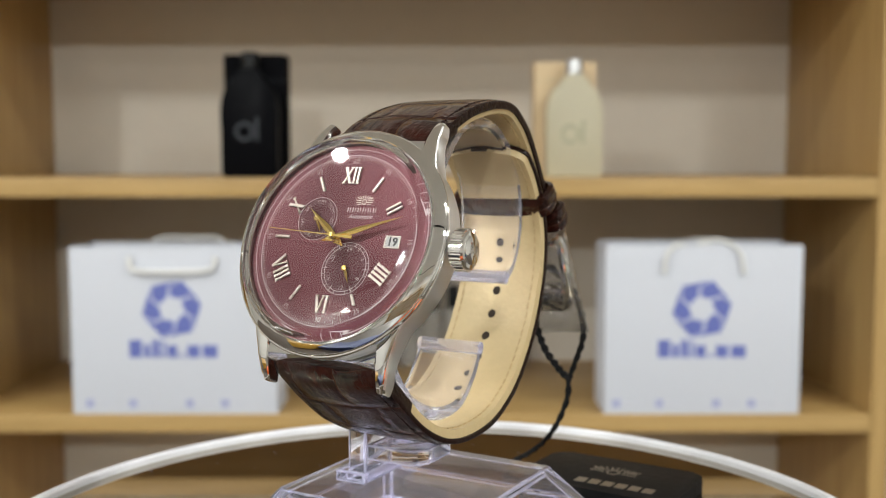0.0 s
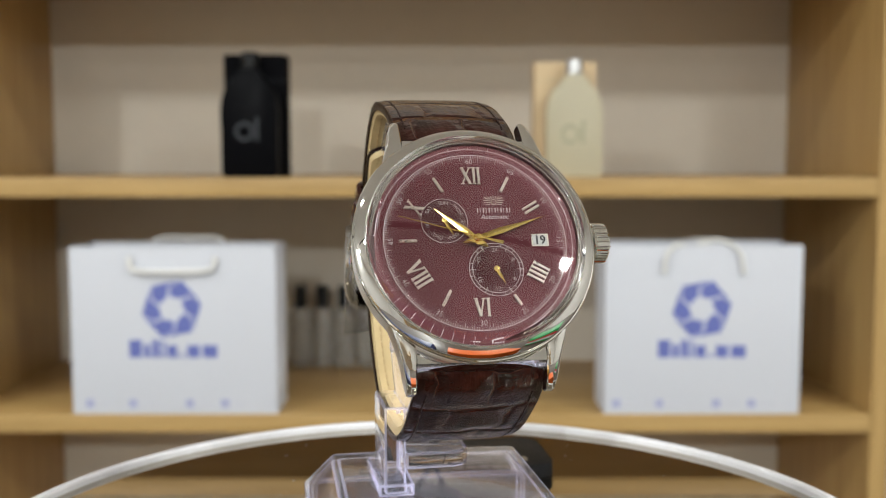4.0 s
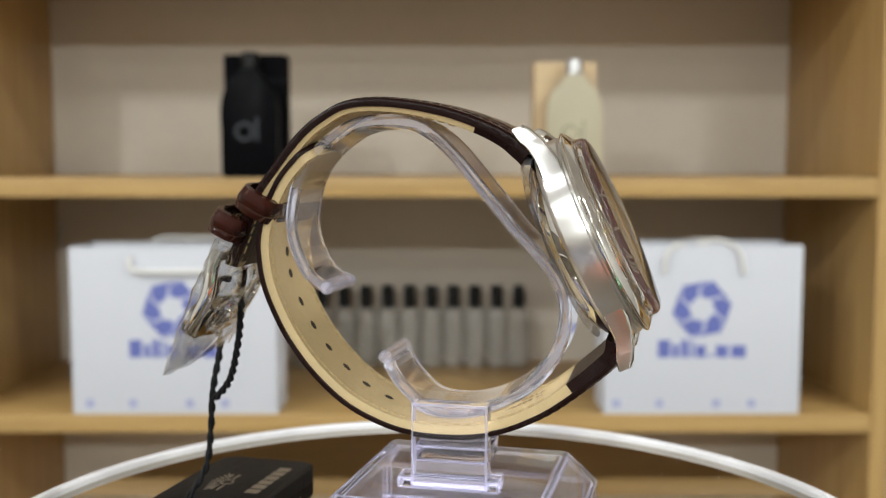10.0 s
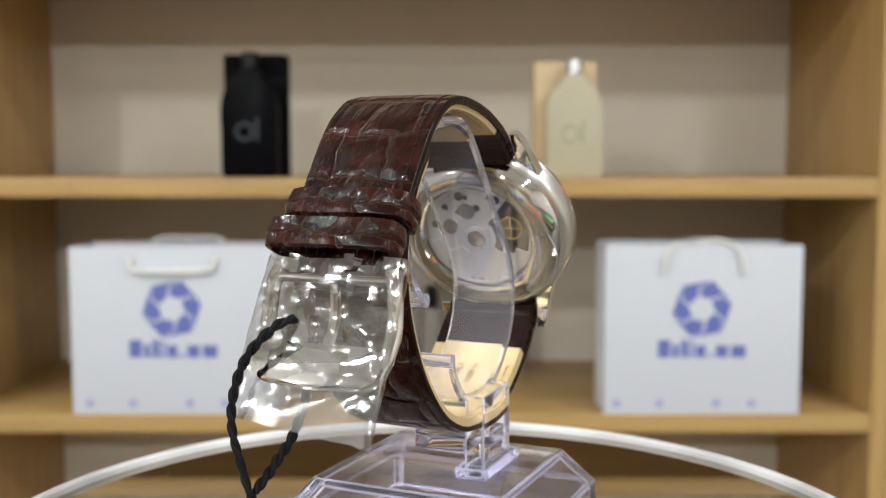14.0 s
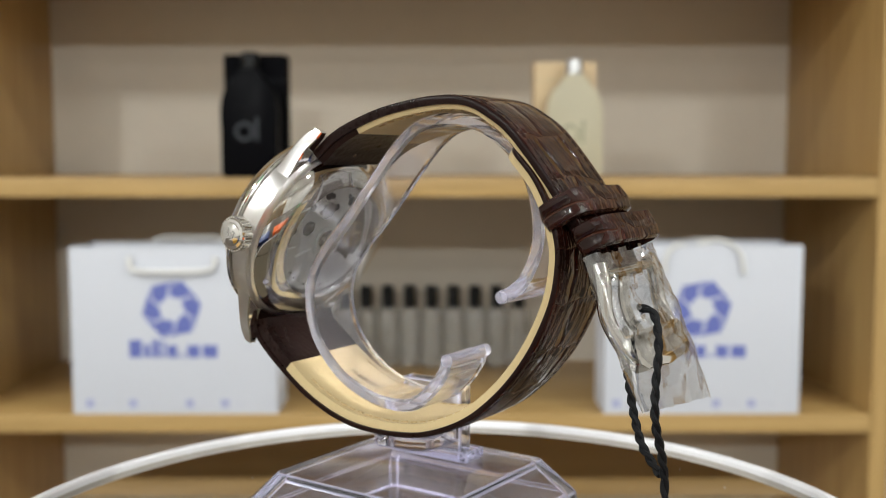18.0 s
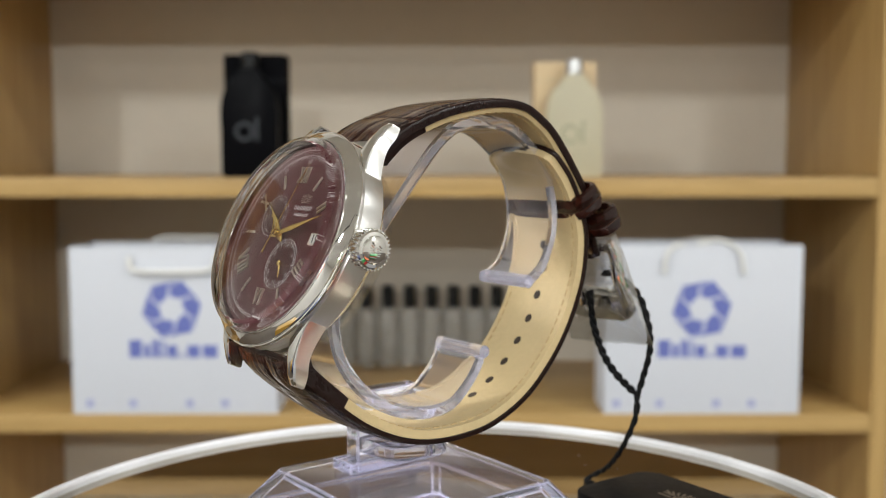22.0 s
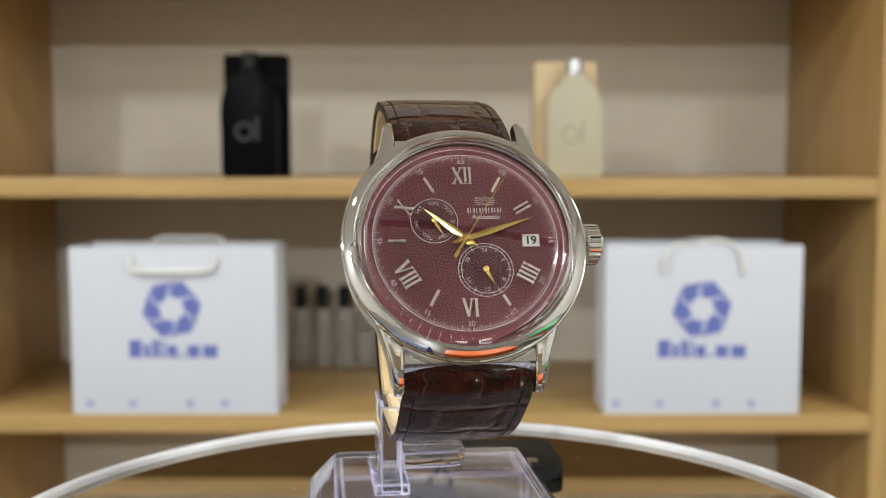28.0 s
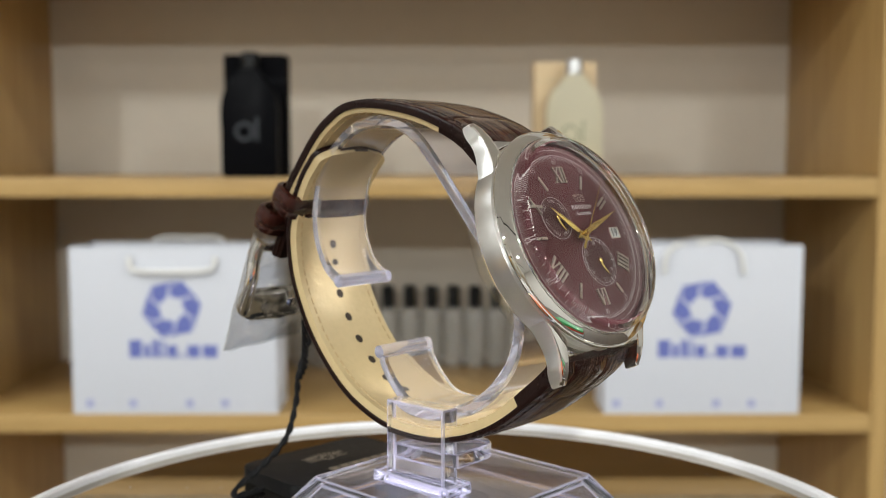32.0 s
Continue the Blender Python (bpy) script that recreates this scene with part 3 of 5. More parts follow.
def turntable():
    top = thing("turntable", "round mirror-topped display turntable with a milky white rim", "turntable")
    part("mirror_top", lathe([(0, -6.2), (92.6, -6.2), (92.6, BED), (0, BED)], 160), MIRROR, top, "dark mirror glass disc", m=SCALE_MM)
    part("rim", lathe([(92.7, -6.6), (92.7, -0.6), (93.1, -0.1), (94.6, -0.1), (95.2, -0.7), (95.2, -6.6), (94.4, -7.4), (93.4, -7.4)], 200, True), RIM, top, "glossy milky white rim", m=SCALE_MM)
    part("drum", lathe([(0, -28), (86, -28), (88, -26), (88, -6.3), (0, -6.3)], 120), CAP, top, "black plastic drum", m=SCALE_MM)
    rng = random.Random(3)
    specks = []
    for _ in range(70):
        rr, aa, size = 88 * math.sqrt(rng.random()), rng.uniform(0, 2 * math.pi), rng.uniform(0.06, 0.18)
        specks.append(moved(lathe([(0, 0), (size, 0), (size * 0.7, 0.06), (0, 0.08)], 8), Matrix.Translation((rr * math.cos(aa), rr * math.sin(aa), BED + 0.01))))
    tagged(part("dust", merge(*specks), PAPER, top, "tiny pale dust specks", m=SCALE_MM), kind="stuff")
    return top


def plinth():
    base = thing("display_counter", "narrow white display counter with a dark walnut top", "counter", pose(0, -0.2, FLOOR))
    part("worktop", box(-0.45, -0.35, 0.895, 0.45, 0.29, 0.922, 0.002), WALNUT, base, "dark walnut worktop")
    part("carcass", box(-0.43, -0.33, 0, 0.43, 0.27, 0.894, 0.002), PAPER, base)
    z = -0.028
    solid("orange_card_box", box(-0.05, -0.03, 0, 0.05, 0.03, 0.02, 0.001), ORANGE, "small orange card box lying on the counter", "box", m=pose(0.055, -0.155, z, 0, 0, 8))
    solid("navy_card_box", box(-0.075, -0.03, 0, 0.075, 0.03, 0.02, 0.001), NAVY, "flat navy blue card box lying on the counter", "box", m=pose(-0.095, -0.15, z, 0, 0, 3))
    solid("gold_card_box", box(-0.04, -0.04, 0, 0.04, 0.04, 0.025, 0.001), GOLD_CARD, "small gold card box lying on the counter", "box", m=pose(-0.225, -0.11, z, 0, 0, 14))
    green = thing("green_card_box", "small green card box with red and white bands on the counter", "box", pose(0.2, -0.13, z, 0, 0, -12))
    part("carton", box(-0.035, -0.045, 0, 0.035, 0.045, 0.03, 0.001), GREEN, green)
    part("band", box(-0.0353, -0.0453, 0.006, 0.0353, 0.0453, 0.013), PAPER, green, "white printed band")
    part("band", box(-0.0353, -0.0453, 0.014, 0.0353, 0.0453, 0.021), RED, green, "red printed band")


def stand():
    """The clear clip: base block, post, tab and an open ring of bent sheet."""
    top = thing("watch_stand", "clear moulded acrylic watch stand with a C-shaped clip", "display stand")
    yaw = pose(0, 0, 0, 0, 0, 6.6) @ Matrix.Translation((0, -5.3, 0))
    # base: square block with sloping shoulders, hollow below
    def ring(half, cut):
        return [(half - cut, -half), (half, -half + cut), (half, half - cut), (half - cut, half), (-half + cut, half), (-half, half - cut), (-half, -half + cut), (-half + cut, -half)]
    bm = bmesh.new()
    rows = []
    for half, z, cut in ((25.4, BED + 0.01, 1.6), (25.3, 7.0, 1.6), (19.6, 14.2, 1.0), (18.2, 11.9, 1.0), (22.9, 5.9, 1.4), (23.0, BED + 0.01, 1.4)):
        rows.append([bm.verts.new((x, y, z)) for x, y in ring(half, cut)])
    for k in (0, 1, 3, 4):
        for j in range(8):
            bm.faces.new((rows[k][j], rows[k][(j + 1) % 8], rows[k + 1][(j + 1) % 8], rows[k + 1][j]))
    for j in range(8):
        bm.faces.new((rows[5][j], rows[5][(j + 1) % 8], rows[0][(j + 1) % 8], rows[0][j]))
    bm.faces.new(rows[2])
    bm.faces.new(rows[3])
    bmesh.ops.bevel(bm, geom=bm.edges[:], offset=0.35, segments=2, affect="EDGES", profile=0.6)
    part("base_block", bm, ACRYLIC_BASE, top, "hollow clear base block with sloping shoulders", smooth=20, m=SCALE_MM @ yaw)
    part("post", box(-11.6, -13.2, 14.25, -7.45, 1.6, 30.5, 0.5), ACRYLIC_BASE, top, smooth=20, m=SCALE_MM @ WATCH)
    part("socket", box(-13.0, -15.6, 14.25, -6.2, 4.0, 16.6, 0.5), ACRYLIC_BASE, top, smooth=20, m=SCALE_MM @ WATCH)
    tab = [(-7.5, -13.0), (1.5, -13.0), (3.6, -12.2), (4.8, -10.2), (4.8, -1.6), (3.6, 0.6), (1.5, 1.4), (-7.5, 1.4)]
    part("tab", prism(tab, 18.4, 21.6, 0.5), ACRYLIC_BASE, top, smooth=20, m=SCALE_MM @ WATCH)
    # the C: outer edge in the side plane, then offset inwards
    path = spline([(20.2, 50.2), (22.6, 51.5), (25.1, 54.0), (27.5, 59.3), (28.1, 64.8), (26.6, 72.3), (23.2, 77.9), (18.2, 82.1), (13.8, 84.2), (8.4, 84.9), (3.0, 84.5), (-1.3, 82.7), (-6.1, 78.5), (-13.1, 70.2), (-18.4, 63.9), (-22.7, 59.4), (-27.0, 53.2), (-28.2, 46.8), (-26.5, 39.6), (-21.7, 33.3), (-15.5, 29.1), (-7.9, 26.9), (-0.3, 27.4), (4.7, 31.2), (7.8, 35.4), (8.2, 37.4)], 110)
    bm = bmesh.new()
    rows = []
    n = len(path)
    for k, (b, z) in enumerate(path):
        tb, tz = path[min(k + 1, n - 1)] - path[max(k - 1, 0)]
        ln = math.hypot(tb, tz)
        nb, nz = -tz / ln, tb / ln
        s = 1.0 if (nb * (0.5 - b) + nz * (57 - z)) > 0 else -1.0
        nb, nz = nb * s, nz * s
        thick = 2.5
        a0, a1 = -7.4, 6.6
        c = 0.5
        section = [(a0 + c, 0), (a1 - c, 0), (a1, c), (a1, thick - c), (a1 - c, thick), (a0 + c, thick), (a0, thick - c), (a0, c)]
        rows.append([bm.verts.new((a, b + nb * o, z + nz * o)) for a, o in section])
    for p, q in zip(rows, rows[1:]):
        for j in range(8):
            bm.faces.new((p[j], p[(j + 1) % 8], q[(j + 1) % 8], q[j]))
    bm.faces.new(rows[0][::-1])
    bm.faces.new(rows[-1])
    clip = part("clip", bm, ACRYLIC, top, "C-shaped clip of bent clear acrylic with violet edges", smooth=30, m=SCALE_MM @ WATCH)
    # the clip's side edges carry their glow as a violet colour
    clip.data.materials.append(ACRYLIC_EDGE_GLOW)
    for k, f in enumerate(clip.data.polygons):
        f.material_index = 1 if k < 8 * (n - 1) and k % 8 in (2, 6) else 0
    for b, z in ((19.6, 51.3), (7.7, 38.2)):
        part("clip_lip", tube([(-7.5, b, z), (6.7, b, z)], 1.3, 4, 16), ACRYLIC_EDGE_GLOW, top, m=SCALE_MM @ WATCH)
    for ob in top.children:
        ob.visible_shadow = False
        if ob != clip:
            # the violet light of the narrow bevels is put into their colour
            ob.data.materials.append(BEVEL_GLOW)
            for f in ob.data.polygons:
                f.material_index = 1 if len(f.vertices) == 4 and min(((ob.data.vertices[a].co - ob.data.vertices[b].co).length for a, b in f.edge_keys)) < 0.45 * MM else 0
    return top


# ---------------------------------------------------------------- the watch


def edge_drop(h, s):
    """Height of a padded strap's outer face at s across (-1..1), with a groove where the seam runs."""
    padded = min(1.0, max(0.0, (h - 2.6) / 1.6))
    return -(0.36 + 0.8 * padded) * abs(s) ** (5 - 2 * padded) - 0.10 * math.exp(-((abs(s) - 0.84) / 0.05) ** 2)


def band(points, half_w, thick, sheet, split, n=150, centre=lambda t: 1.0):
    """A strap along (b, z) points; half_w and thick are functions of 0..1. Returns outer body and cream lining with lengths in UV."""
    path = spline(points, n)
    far = np.concatenate([[0], np.cumsum(np.linalg.norm(np.diff(path, axis=0), axis=1))])
    out, inn = bmesh.new(), bmesh.new()
    uv = out.loops.layers.uv.new("UVMap")
    across = np.array([-1, -0.95, -0.88, -0.82, -0.75, -0.5, -0.25, 0, 0.25, 0.5, 0.75, 0.82, 0.88, 0.95, 1])
    rows_o, rows_i, keys = [], [], []
    for k, (b, z) in enumerate(path):
        t = far[k] / far[-1]
        tb, tz = path[min(k + 1, n - 1)] - path[max(k - 1, 0)]
        ln = math.hypot(tb, tz)
        nb, nz = (-tz / ln * sheet, tb / ln * sheet)          # outwards
        w, h = half_w(t), thick(t)
        ro = []
        for s in across:
            o = edge_drop(h, s)
            ro.append(out.verts.new((centre(t) + s * w, b + nb * o, z + nz * o)))
        for s, down in ((w + 0.16, 0.55), (w + 0.02, 1.0), (-w - 0.02, 1.0), (-w - 0.16, 0.55)):
            ro.append(out.verts.new((centre(t) + s, b - nb * h * split * down, z - nz * h * split * down)))
        rows_o.append(ro)
        keys.append(far[k])
        rows_i.append([inn.verts.new((centre(t) + s * (w - 0.35), b - nb * (h * 0.97 + d), z - nz * (h * 0.97 + d))) for s, d in ((-1, h * (split - 0.97) + 0.02), (-0.97, 0.3), (0.97, 0.3), (1, h * (split - 0.97) + 0.02))])
    m = len(across) + 4
    for k in range(n - 1):
        for j in range(m):
            side_face = j >= len(across) - 1
            f = out.faces.new((rows_o[k][j], rows_o[k][(j + 1) % m], rows_o[k + 1][(j + 1) % m], rows_o[k + 1][j]))
            f.material_index = 1 if side_face else 0
            for loop, (kk, jj) in zip(f.loops, ((k, j), (k, j + 1), (k + 1, j + 1), (k + 1, j))):
                cross_at = across[jj % m] if jj % m < len(across) else (1.2 if jj % m <= len(across) + 1 else -1.2)
                loop[uv].uv = (cross_at * 1.05 + 3.0, keys[kk] / 10.0)
        for j in range(4):
            inn.faces.new((rows_i[k][j], rows_i[k][(j + 1) % 4], rows_i[k + 1][(j + 1) % 4], rows_i[k + 1][j]))
    for bm, rows in ((out, rows_o), (inn, rows_i)):
        bm.faces.new(rows[0][::-1])
        bm.faces.new(rows[-1])
    return out, inn, path, far


def stitches(path, far, sheet, offset, a_side, half_w, start, end, pitch, length, radius, centre):
    """Short thread pieces laid along a strap, one mesh."""
    pieces = []
    s = start
    while s < end:
        ends = []
        for d in (0, length):
            b, z = (np.interp(s + d, far, path[:, k]) for k in (0, 1))
            b2, z2 = (np.interp(s + d + 0.2, far, path[:, k]) for k in (0, 1))
            ln = math.hypot(b2 - b, z2 - z)
            nb, nz = -(z2 - z) / ln * sheet, (b2 - b) / ln * sheet
            o = offset(s / far[-1])
            ends.append(Vector((centre(s / far[-1]) + a_side * half_w(s / far[-1]), b + nb * o, z + nz * o)))
        pieces.append(tube([ends[0], ends[1]], radius, 3, 5))
        s += pitch
    return merge(*pieces)


# the straps' outer faces in the watch's side plane (depth, height)
UPPER = [(-21.4, 78.9), (-19.6, 80.2), (-17.0, 82.0), (-12.0, 84.3), (-3.7, 86.8), (6.8, 88.2), (15.0, 87.6), (20.7, 84.7), (24.2, 81.9), (27.5, 78.2), (29.8, 75.3), (32.6, 71.6), (35.6, 67.0), (38.2, 62.2), (39.8, 58.6), (41.0, 56.0)]
LOWER = [(-39.0, 42.2), (-38.3, 40.0), (-36.8, 37.9), (-31.4, 33.4), (-25.1, 28.8), (-18.8, 25.6), (-13.5, 23.9), (-8.1, 23.1), (-1.6, 23.0), (5.0, 23.8), (11.5, 26.1), (17.0, 29.3), (22.5, 34.3), (26.9, 39.8), (30.2, 45.6), (32.7, 52.0), (33.6, 58.2), (33.3, 62.6), (31.6, 68.0), (29.0, 73.0), (25.4, 77.2), (21.9, 80.3)]


def stroke(x0, y0, x1, y1, w, z0, z1):
    """A flat bar from point to point."""
    d = Vector((x1 - x0, y1 - y0))
    s = d.orthogonal().normalized() * w / 2
    return prism([(x0 - s.x, y0 - s.y), (x1 - s.x, y1 - s.y), (x1 + s.x, y1 + s.y), (x0 + s.x, y0 + s.y)], z0, z1)


def numeral(text, height, z0, z1):
    """Roman numerals with slab serifs, centred."""
    bits, x = [], 0.0
    gap, h = 0.36, height / 2

    def serif(cx, top, wide=0.62):
        bits.append(stroke(cx - wide / 2, top, cx + wide / 2, top, 0.15, z0, z1 - 0.01))

    for ch in text:
        if ch == "I":
            bits.append(stroke(x + 0.2, -h, x + 0.2, h, 0.4, z0, z1))
            serif(x + 0.2, h), serif(x + 0.2, -h)
            x += 0.42 + gap
        elif ch == "V":
            bits.append(stroke(x + 0.15, h, x + 0.85, -h, 0.46, z0, z1))
            bits.append(stroke(x + 1.5, h, x + 0.85, -h, 0.24, z0, z1 - 0.02))
            serif(x + 0.15, h), serif(x + 1.5, h)
            x += 1.65 + gap
        else:
            bits.append(stroke(x + 0.15, h, x + 1.45, -h, 0.46, z0, z1))
            bits.append(stroke(x + 1.45, h, x + 0.15, -h, 0.24, z0, z1 - 0.02))
            for cx, top in ((0.15, h), (1.45, h), (0.15, -h), (1.45, -h)):
                serif(x + cx, top)
            x += 1.6 + gap
    return moved(merge(*bits), Matrix.Translation((-(x - gap) / 2, 0, 0)))


def around(deg, r):
    """Turn to a place on the dial, clockwise from 12."""
    return pose(0, 0, 0, 0, 0, -deg) @ Matrix.Translation((0, r, 0))


def leaf_hand(length, tail, width, z, thick=0.22):
    """A faceted leaf hand with a ridge, pointing to 12."""
    bm = bmesh.new()
    out = [(0, -tail), (width * 0.62, -tail * 0.25), (width * 0.38, 0.6), (width * 0.5, length * 0.32), (0, length), (-width * 0.5, length * 0.32), (-width * 0.38, 0.6), (-width * 0.62, -tail * 0.25)]
    rim = [bm.verts.new((x, y, z)) for x, y in out]
    ridge = [bm.verts.new((0, y, z + thick)) for y in (-tail * 0.6, 0.2, length * 0.32, length * 0.9)]
    low = [bm.verts.new((x, y, z - 0.08)) for x, y in out]
    bm.faces.new(low[::-1])
    for k in range(8):
        bm.faces.new((low[k], low[(k + 1) % 8], rim[(k + 1) % 8], rim[k]))
    r0, r1, r2, r3 = ridge
    for s in (1, -1):
        a, b, c = (rim[1], rim[2], rim[3]) if s > 0 else (rim[7], rim[6], rim[5])
        for face in ((rim[0], a, r0), (a, b, r1, r0), (b, c, r2, r1), (c, rim[4], r3, r2)):
            bm.faces.new(face if s > 0 else face[::-1])
    return bm


def dial_parts(watch):
    z = 0.0
    disc = lathe([(0, -0.4), (17.35, -0.4), (17.35, 0), (9, 0.0), (0, 0.0)], 120)
    dial = part("dial", disc, DIAL, watch, "burgundy sunray dial with white printing", m=SCALE_MM)
    dial.matrix_basis = FACE_POSE
    # minute tracks
    tracks = [lathe([(r, 0.005), (r + 0.065, 0.005), (r + 0.065, 0.025), (r, 0.025)], 120, True) for r in (15.3, 16.35)]
    for k in range(240):
        long = k % 20 == 0
        mid = k % 4 == 0
        r1 = 15.3
        r0 = r1 - (1.25 if long else 0.95 if mid else 0.5)
        if not long:
            tracks.append(moved(box(-0.035, r0, 0.005, 0.035, r1, 0.025), pose(0, 0, 0, 0, 0, -1.5 * k)))
        if mid:
            tracks.append(moved(box(-0.045, 16.42, 0.005, 0.045, 16.85, 0.025), pose(0, 0, 0, 0, 0, -1.5 * k)))
    part("minute_track", merge(*tracks), WHITE_INK, dial, "fine white printed minute tracks", smooth=0, m=SCALE_MM)
    for k in range(1, 13):
        word = f"{5 * k:02d}"
        up = 0 if k <= 3 or k >= 9 else 180
        m = around(30 * k, 14.12) @ pose(0, 0, 0, 0, 0, up)
        part("minute_numeral", moved(lettering(word, 1.3, 0.01, bold=-0.022), m @ Matrix.Translation((0, 0, 0.012))), WHITE_INK, dial, smooth=0, m=SCALE_MM)
    # two tiny printed lines beside six o'clock, too small to read
    for turn in (186.5, 173.5):
        part("fine_print", merge(*[moved(box(0.42 * k - 0.15, 16.92, 0.005, 0.42 * k + 0.15, 17.02, 0.02), pose(0, 0, 0, 0, 0, -turn)) for k in range(-2, 3)]), WHITE_INK, dial, smooth=0, m=SCALE_MM)
    # applied hour marks
    for hour, word in ((12, "XII"), (4, "IIII"), (6, "VI"), (8, "VIII"), (10, "X")):
        flip = 0 if hour in (12, 10) else 180
        m = around(30 * hour, 11.5) @ pose(0, 0, 0, 0, 0, flip if hour != 4 else 180)
        part("hour_numeral", moved(numeral(word, 2.9, 0.02, 0.34), m), SILVER, watch, "raised silver Roman numeral", smooth=0, m=M_FACE)
    for hour in (1, 2, 5, 7, 9, 11):
        r = 11.35 if hour != 5 else 12.0
        h = 1.5 if hour != 5 else 1.05
        if hour == 2:
            bm = merge(stroke(-0.4, r - h, -0.4, r + h, 0.44, 0.02, 0.34), stroke(0.4, r - h, 0.4, r + h, 0.44, 0.02, 0.34))
        else:
            bm = stroke(0, r - h, 0, r + h, 0.52, 0.02, 0.34)
        bmesh.ops.bevel(bm, geom=[e for e in bm.edges], offset=0.09, segments=1, affect="EDGES")
        part("hour_baton", moved(bm, pose(0, 0, 0, 0, 0, -30 * hour)), SILVER, watch, "raised silver baton", smooth=0, m=M_FACE)
    # sub-dials
    for cx, cy, r, words, count in ((-5.05, 3.5, 3.85, ("SUN", "MON", "TUE", "WED", "THU", "FRI", "SAT"), 0), (2.95, -5.1, 4.5, ("24", "4", "8", "12", "16", "20"), 24)):
        at = Matrix.Translation((cx, cy, 0))
        sub = part("subdial", lathe([(0, 0.004), (r, 0.004), (r, 0.03), (r - 0.05, 0.034), (r * 0.5, 0.012), (0, 0.012)], 72), DIAL_SUB, watch, "round burgundy subdial with a white ring", m=SCALE_MM)
        sub.matrix_basis = FACE_POSE @ Matrix.Translation((cx * MM, cy * MM, 0))
        lines = [lathe([(r, 0.03), (r + 0.075, 0.03), (r + 0.075, 0.055), (r, 0.055)], 72, True)]
        if count:
            lines.append(lathe([(r - 0.55, 0.036), (r - 0.48, 0.036), (r - 0.48, 0.055), (r - 0.55, 0.055)], 72, True))
            for k in range(24):
                if k % 4:
                    long = k % 2 == 0
                    lines.append(moved(box(-0.06, r - (1.0 if long else 0.55), 0.036, 0.06, r, 0.055), pose(0, 0, 0, 0, 0, -15 * k)))
        part("subdial_print", merge(*lines), WHITE_INK, sub, smooth=0, m=SCALE_MM)
        for k, word in enumerate(words):
            ang = 360.0 / len(words) * k
            low = 90 < ang < 270
            m = around(ang, r - (0.78 if not count else 1.15)) @ pose(0, 0, 0, 0, 0, 180 if low else 0)
            if count:
                m = Matrix.Translation(m.translation) if k in (0, 3) else m
            part("subdial_word", moved(lettering(word, 0.92 if not count else 1.05, 0.01, bold=-0.015), m @ Matrix.Translation((0, 0, 0.046))), WHITE_INK, sub, smooth=0, m=SCALE_MM)
        hand_turn = 152
        part("subdial_hand", moved(merge(leaf_hand(2.9, 0.5, 0.62, 0.25, 0.12), lathe([(0, 0.1), (0.5, 0.1), (0.5, 0.5), (0.3, 0.6), (0, 0.6)], 24)), pose(0, 0, 0, 0, 0, -hand_turn)), GOLD, watch, "small gilt subdial hand", m=M_FACE @ at)
    # crest, brand bars and the word under them
    crest = [lathe([(0.34, 0.01), (0.44, 0.01), (0.44, 0.05), (0.34, 0.05)], 20, True)]
    for k in range(-3, 4):
        crest.append(stroke(0.26 * k, 0.6 - 0.05 * abs(k), 0.44 * k, 1.05 - 0.1 * abs(k), 0.09, 0.01, 0.05))
    for s in (-1, 1):
        for y0, x1, y1 in ((0.45, 1.4, 0.66), (0.18, 1.55, 0.3), (-0.1, 1.45, -0.08), (-0.36, 1.2, -0.42)):
            crest.append(stroke(s * 0.55, y0, s * x1, y1, 0.08, 0.01, 0.05))
    part("crest", moved(merge(*crest), Matrix.Translation((3.6, 6.75, 0)) @ Matrix.Scale(1.15, 4)), SILVER, watch, "small raised silver crest", smooth=0, m=M_FACE)
    for k in range(6):
        x = 0.62 + 1.01 * k
        part("brand_bar", merge(box(x, 4.9, 0.01, x + 0.18, 5.7, 0.05), box(x + 0.5, 4.9, 0.01, x + 0.6, 5.7, 0.05)), WHITE_INK, watch, smooth=0, m=M_FACE)
    slant = Matrix(((1, 0.3, 0, 0), (0, 1, 0, 0), (0, 0, 1, 0), (0, 0, 0, 1)))
    part("dial_word", moved(lettering("Automatic", 1.12, 0.01), Matrix.Translation((3.6, 4.1, 0.02)) @ slant), WHITE_INK, watch, smooth=0, m=M_FACE)
    # date window
    part("date_frame", merge(box(9.38, -1.2, 0.0, 9.58, 0.95, 0.14), box(12.1, -1.2, 0.0, 12.3, 0.95, 0.14), box(9.58, 0.77, 0, 12.1, 0.95, 0.14), box(9.58, -1.2, 0, 12.1, -1.02, 0.14)), SILVER, watch, smooth=0, m=M_FACE)
    part("date_disc", box(9.58, -1.02, 0.004, 12.1, 0.77, 0.02), DATE_WHITE, watch, "white date window", smooth=0, m=M_FACE)
    part("date_numeral", moved(lettering("19", 2.0, 0.01, bold=0.06), Matrix.Translation((10.85, -0.13, 0.032))), BLACK_INK_AND_SHADE, watch, smooth=0, m=M_FACE)
    # hands
    part("hour_hand", moved(leaf_hand(8.85, 2.4, 1.25, 0.75), pose(0, 0, 0, 0, 0, -308.5)), GOLD, watch, "gilt leaf-shaped hour hand", smooth=0, m=M_FACE)
    part("minute_hand", moved(leaf_hand(13.2, 2.6, 1.1, 1.15), pose(0, 0, 0, 0, 0, -72.5)), GOLD, watch, "gilt leaf-shaped minute hand", smooth=0, m=M_FACE)
    part("hand_boss", lathe([(0, 0.3), (0.62, 0.3), (0.62, 1.7), (0.45, 1.85), (0, 1.85)], 32), GOLD, watch, m=M_FACE)
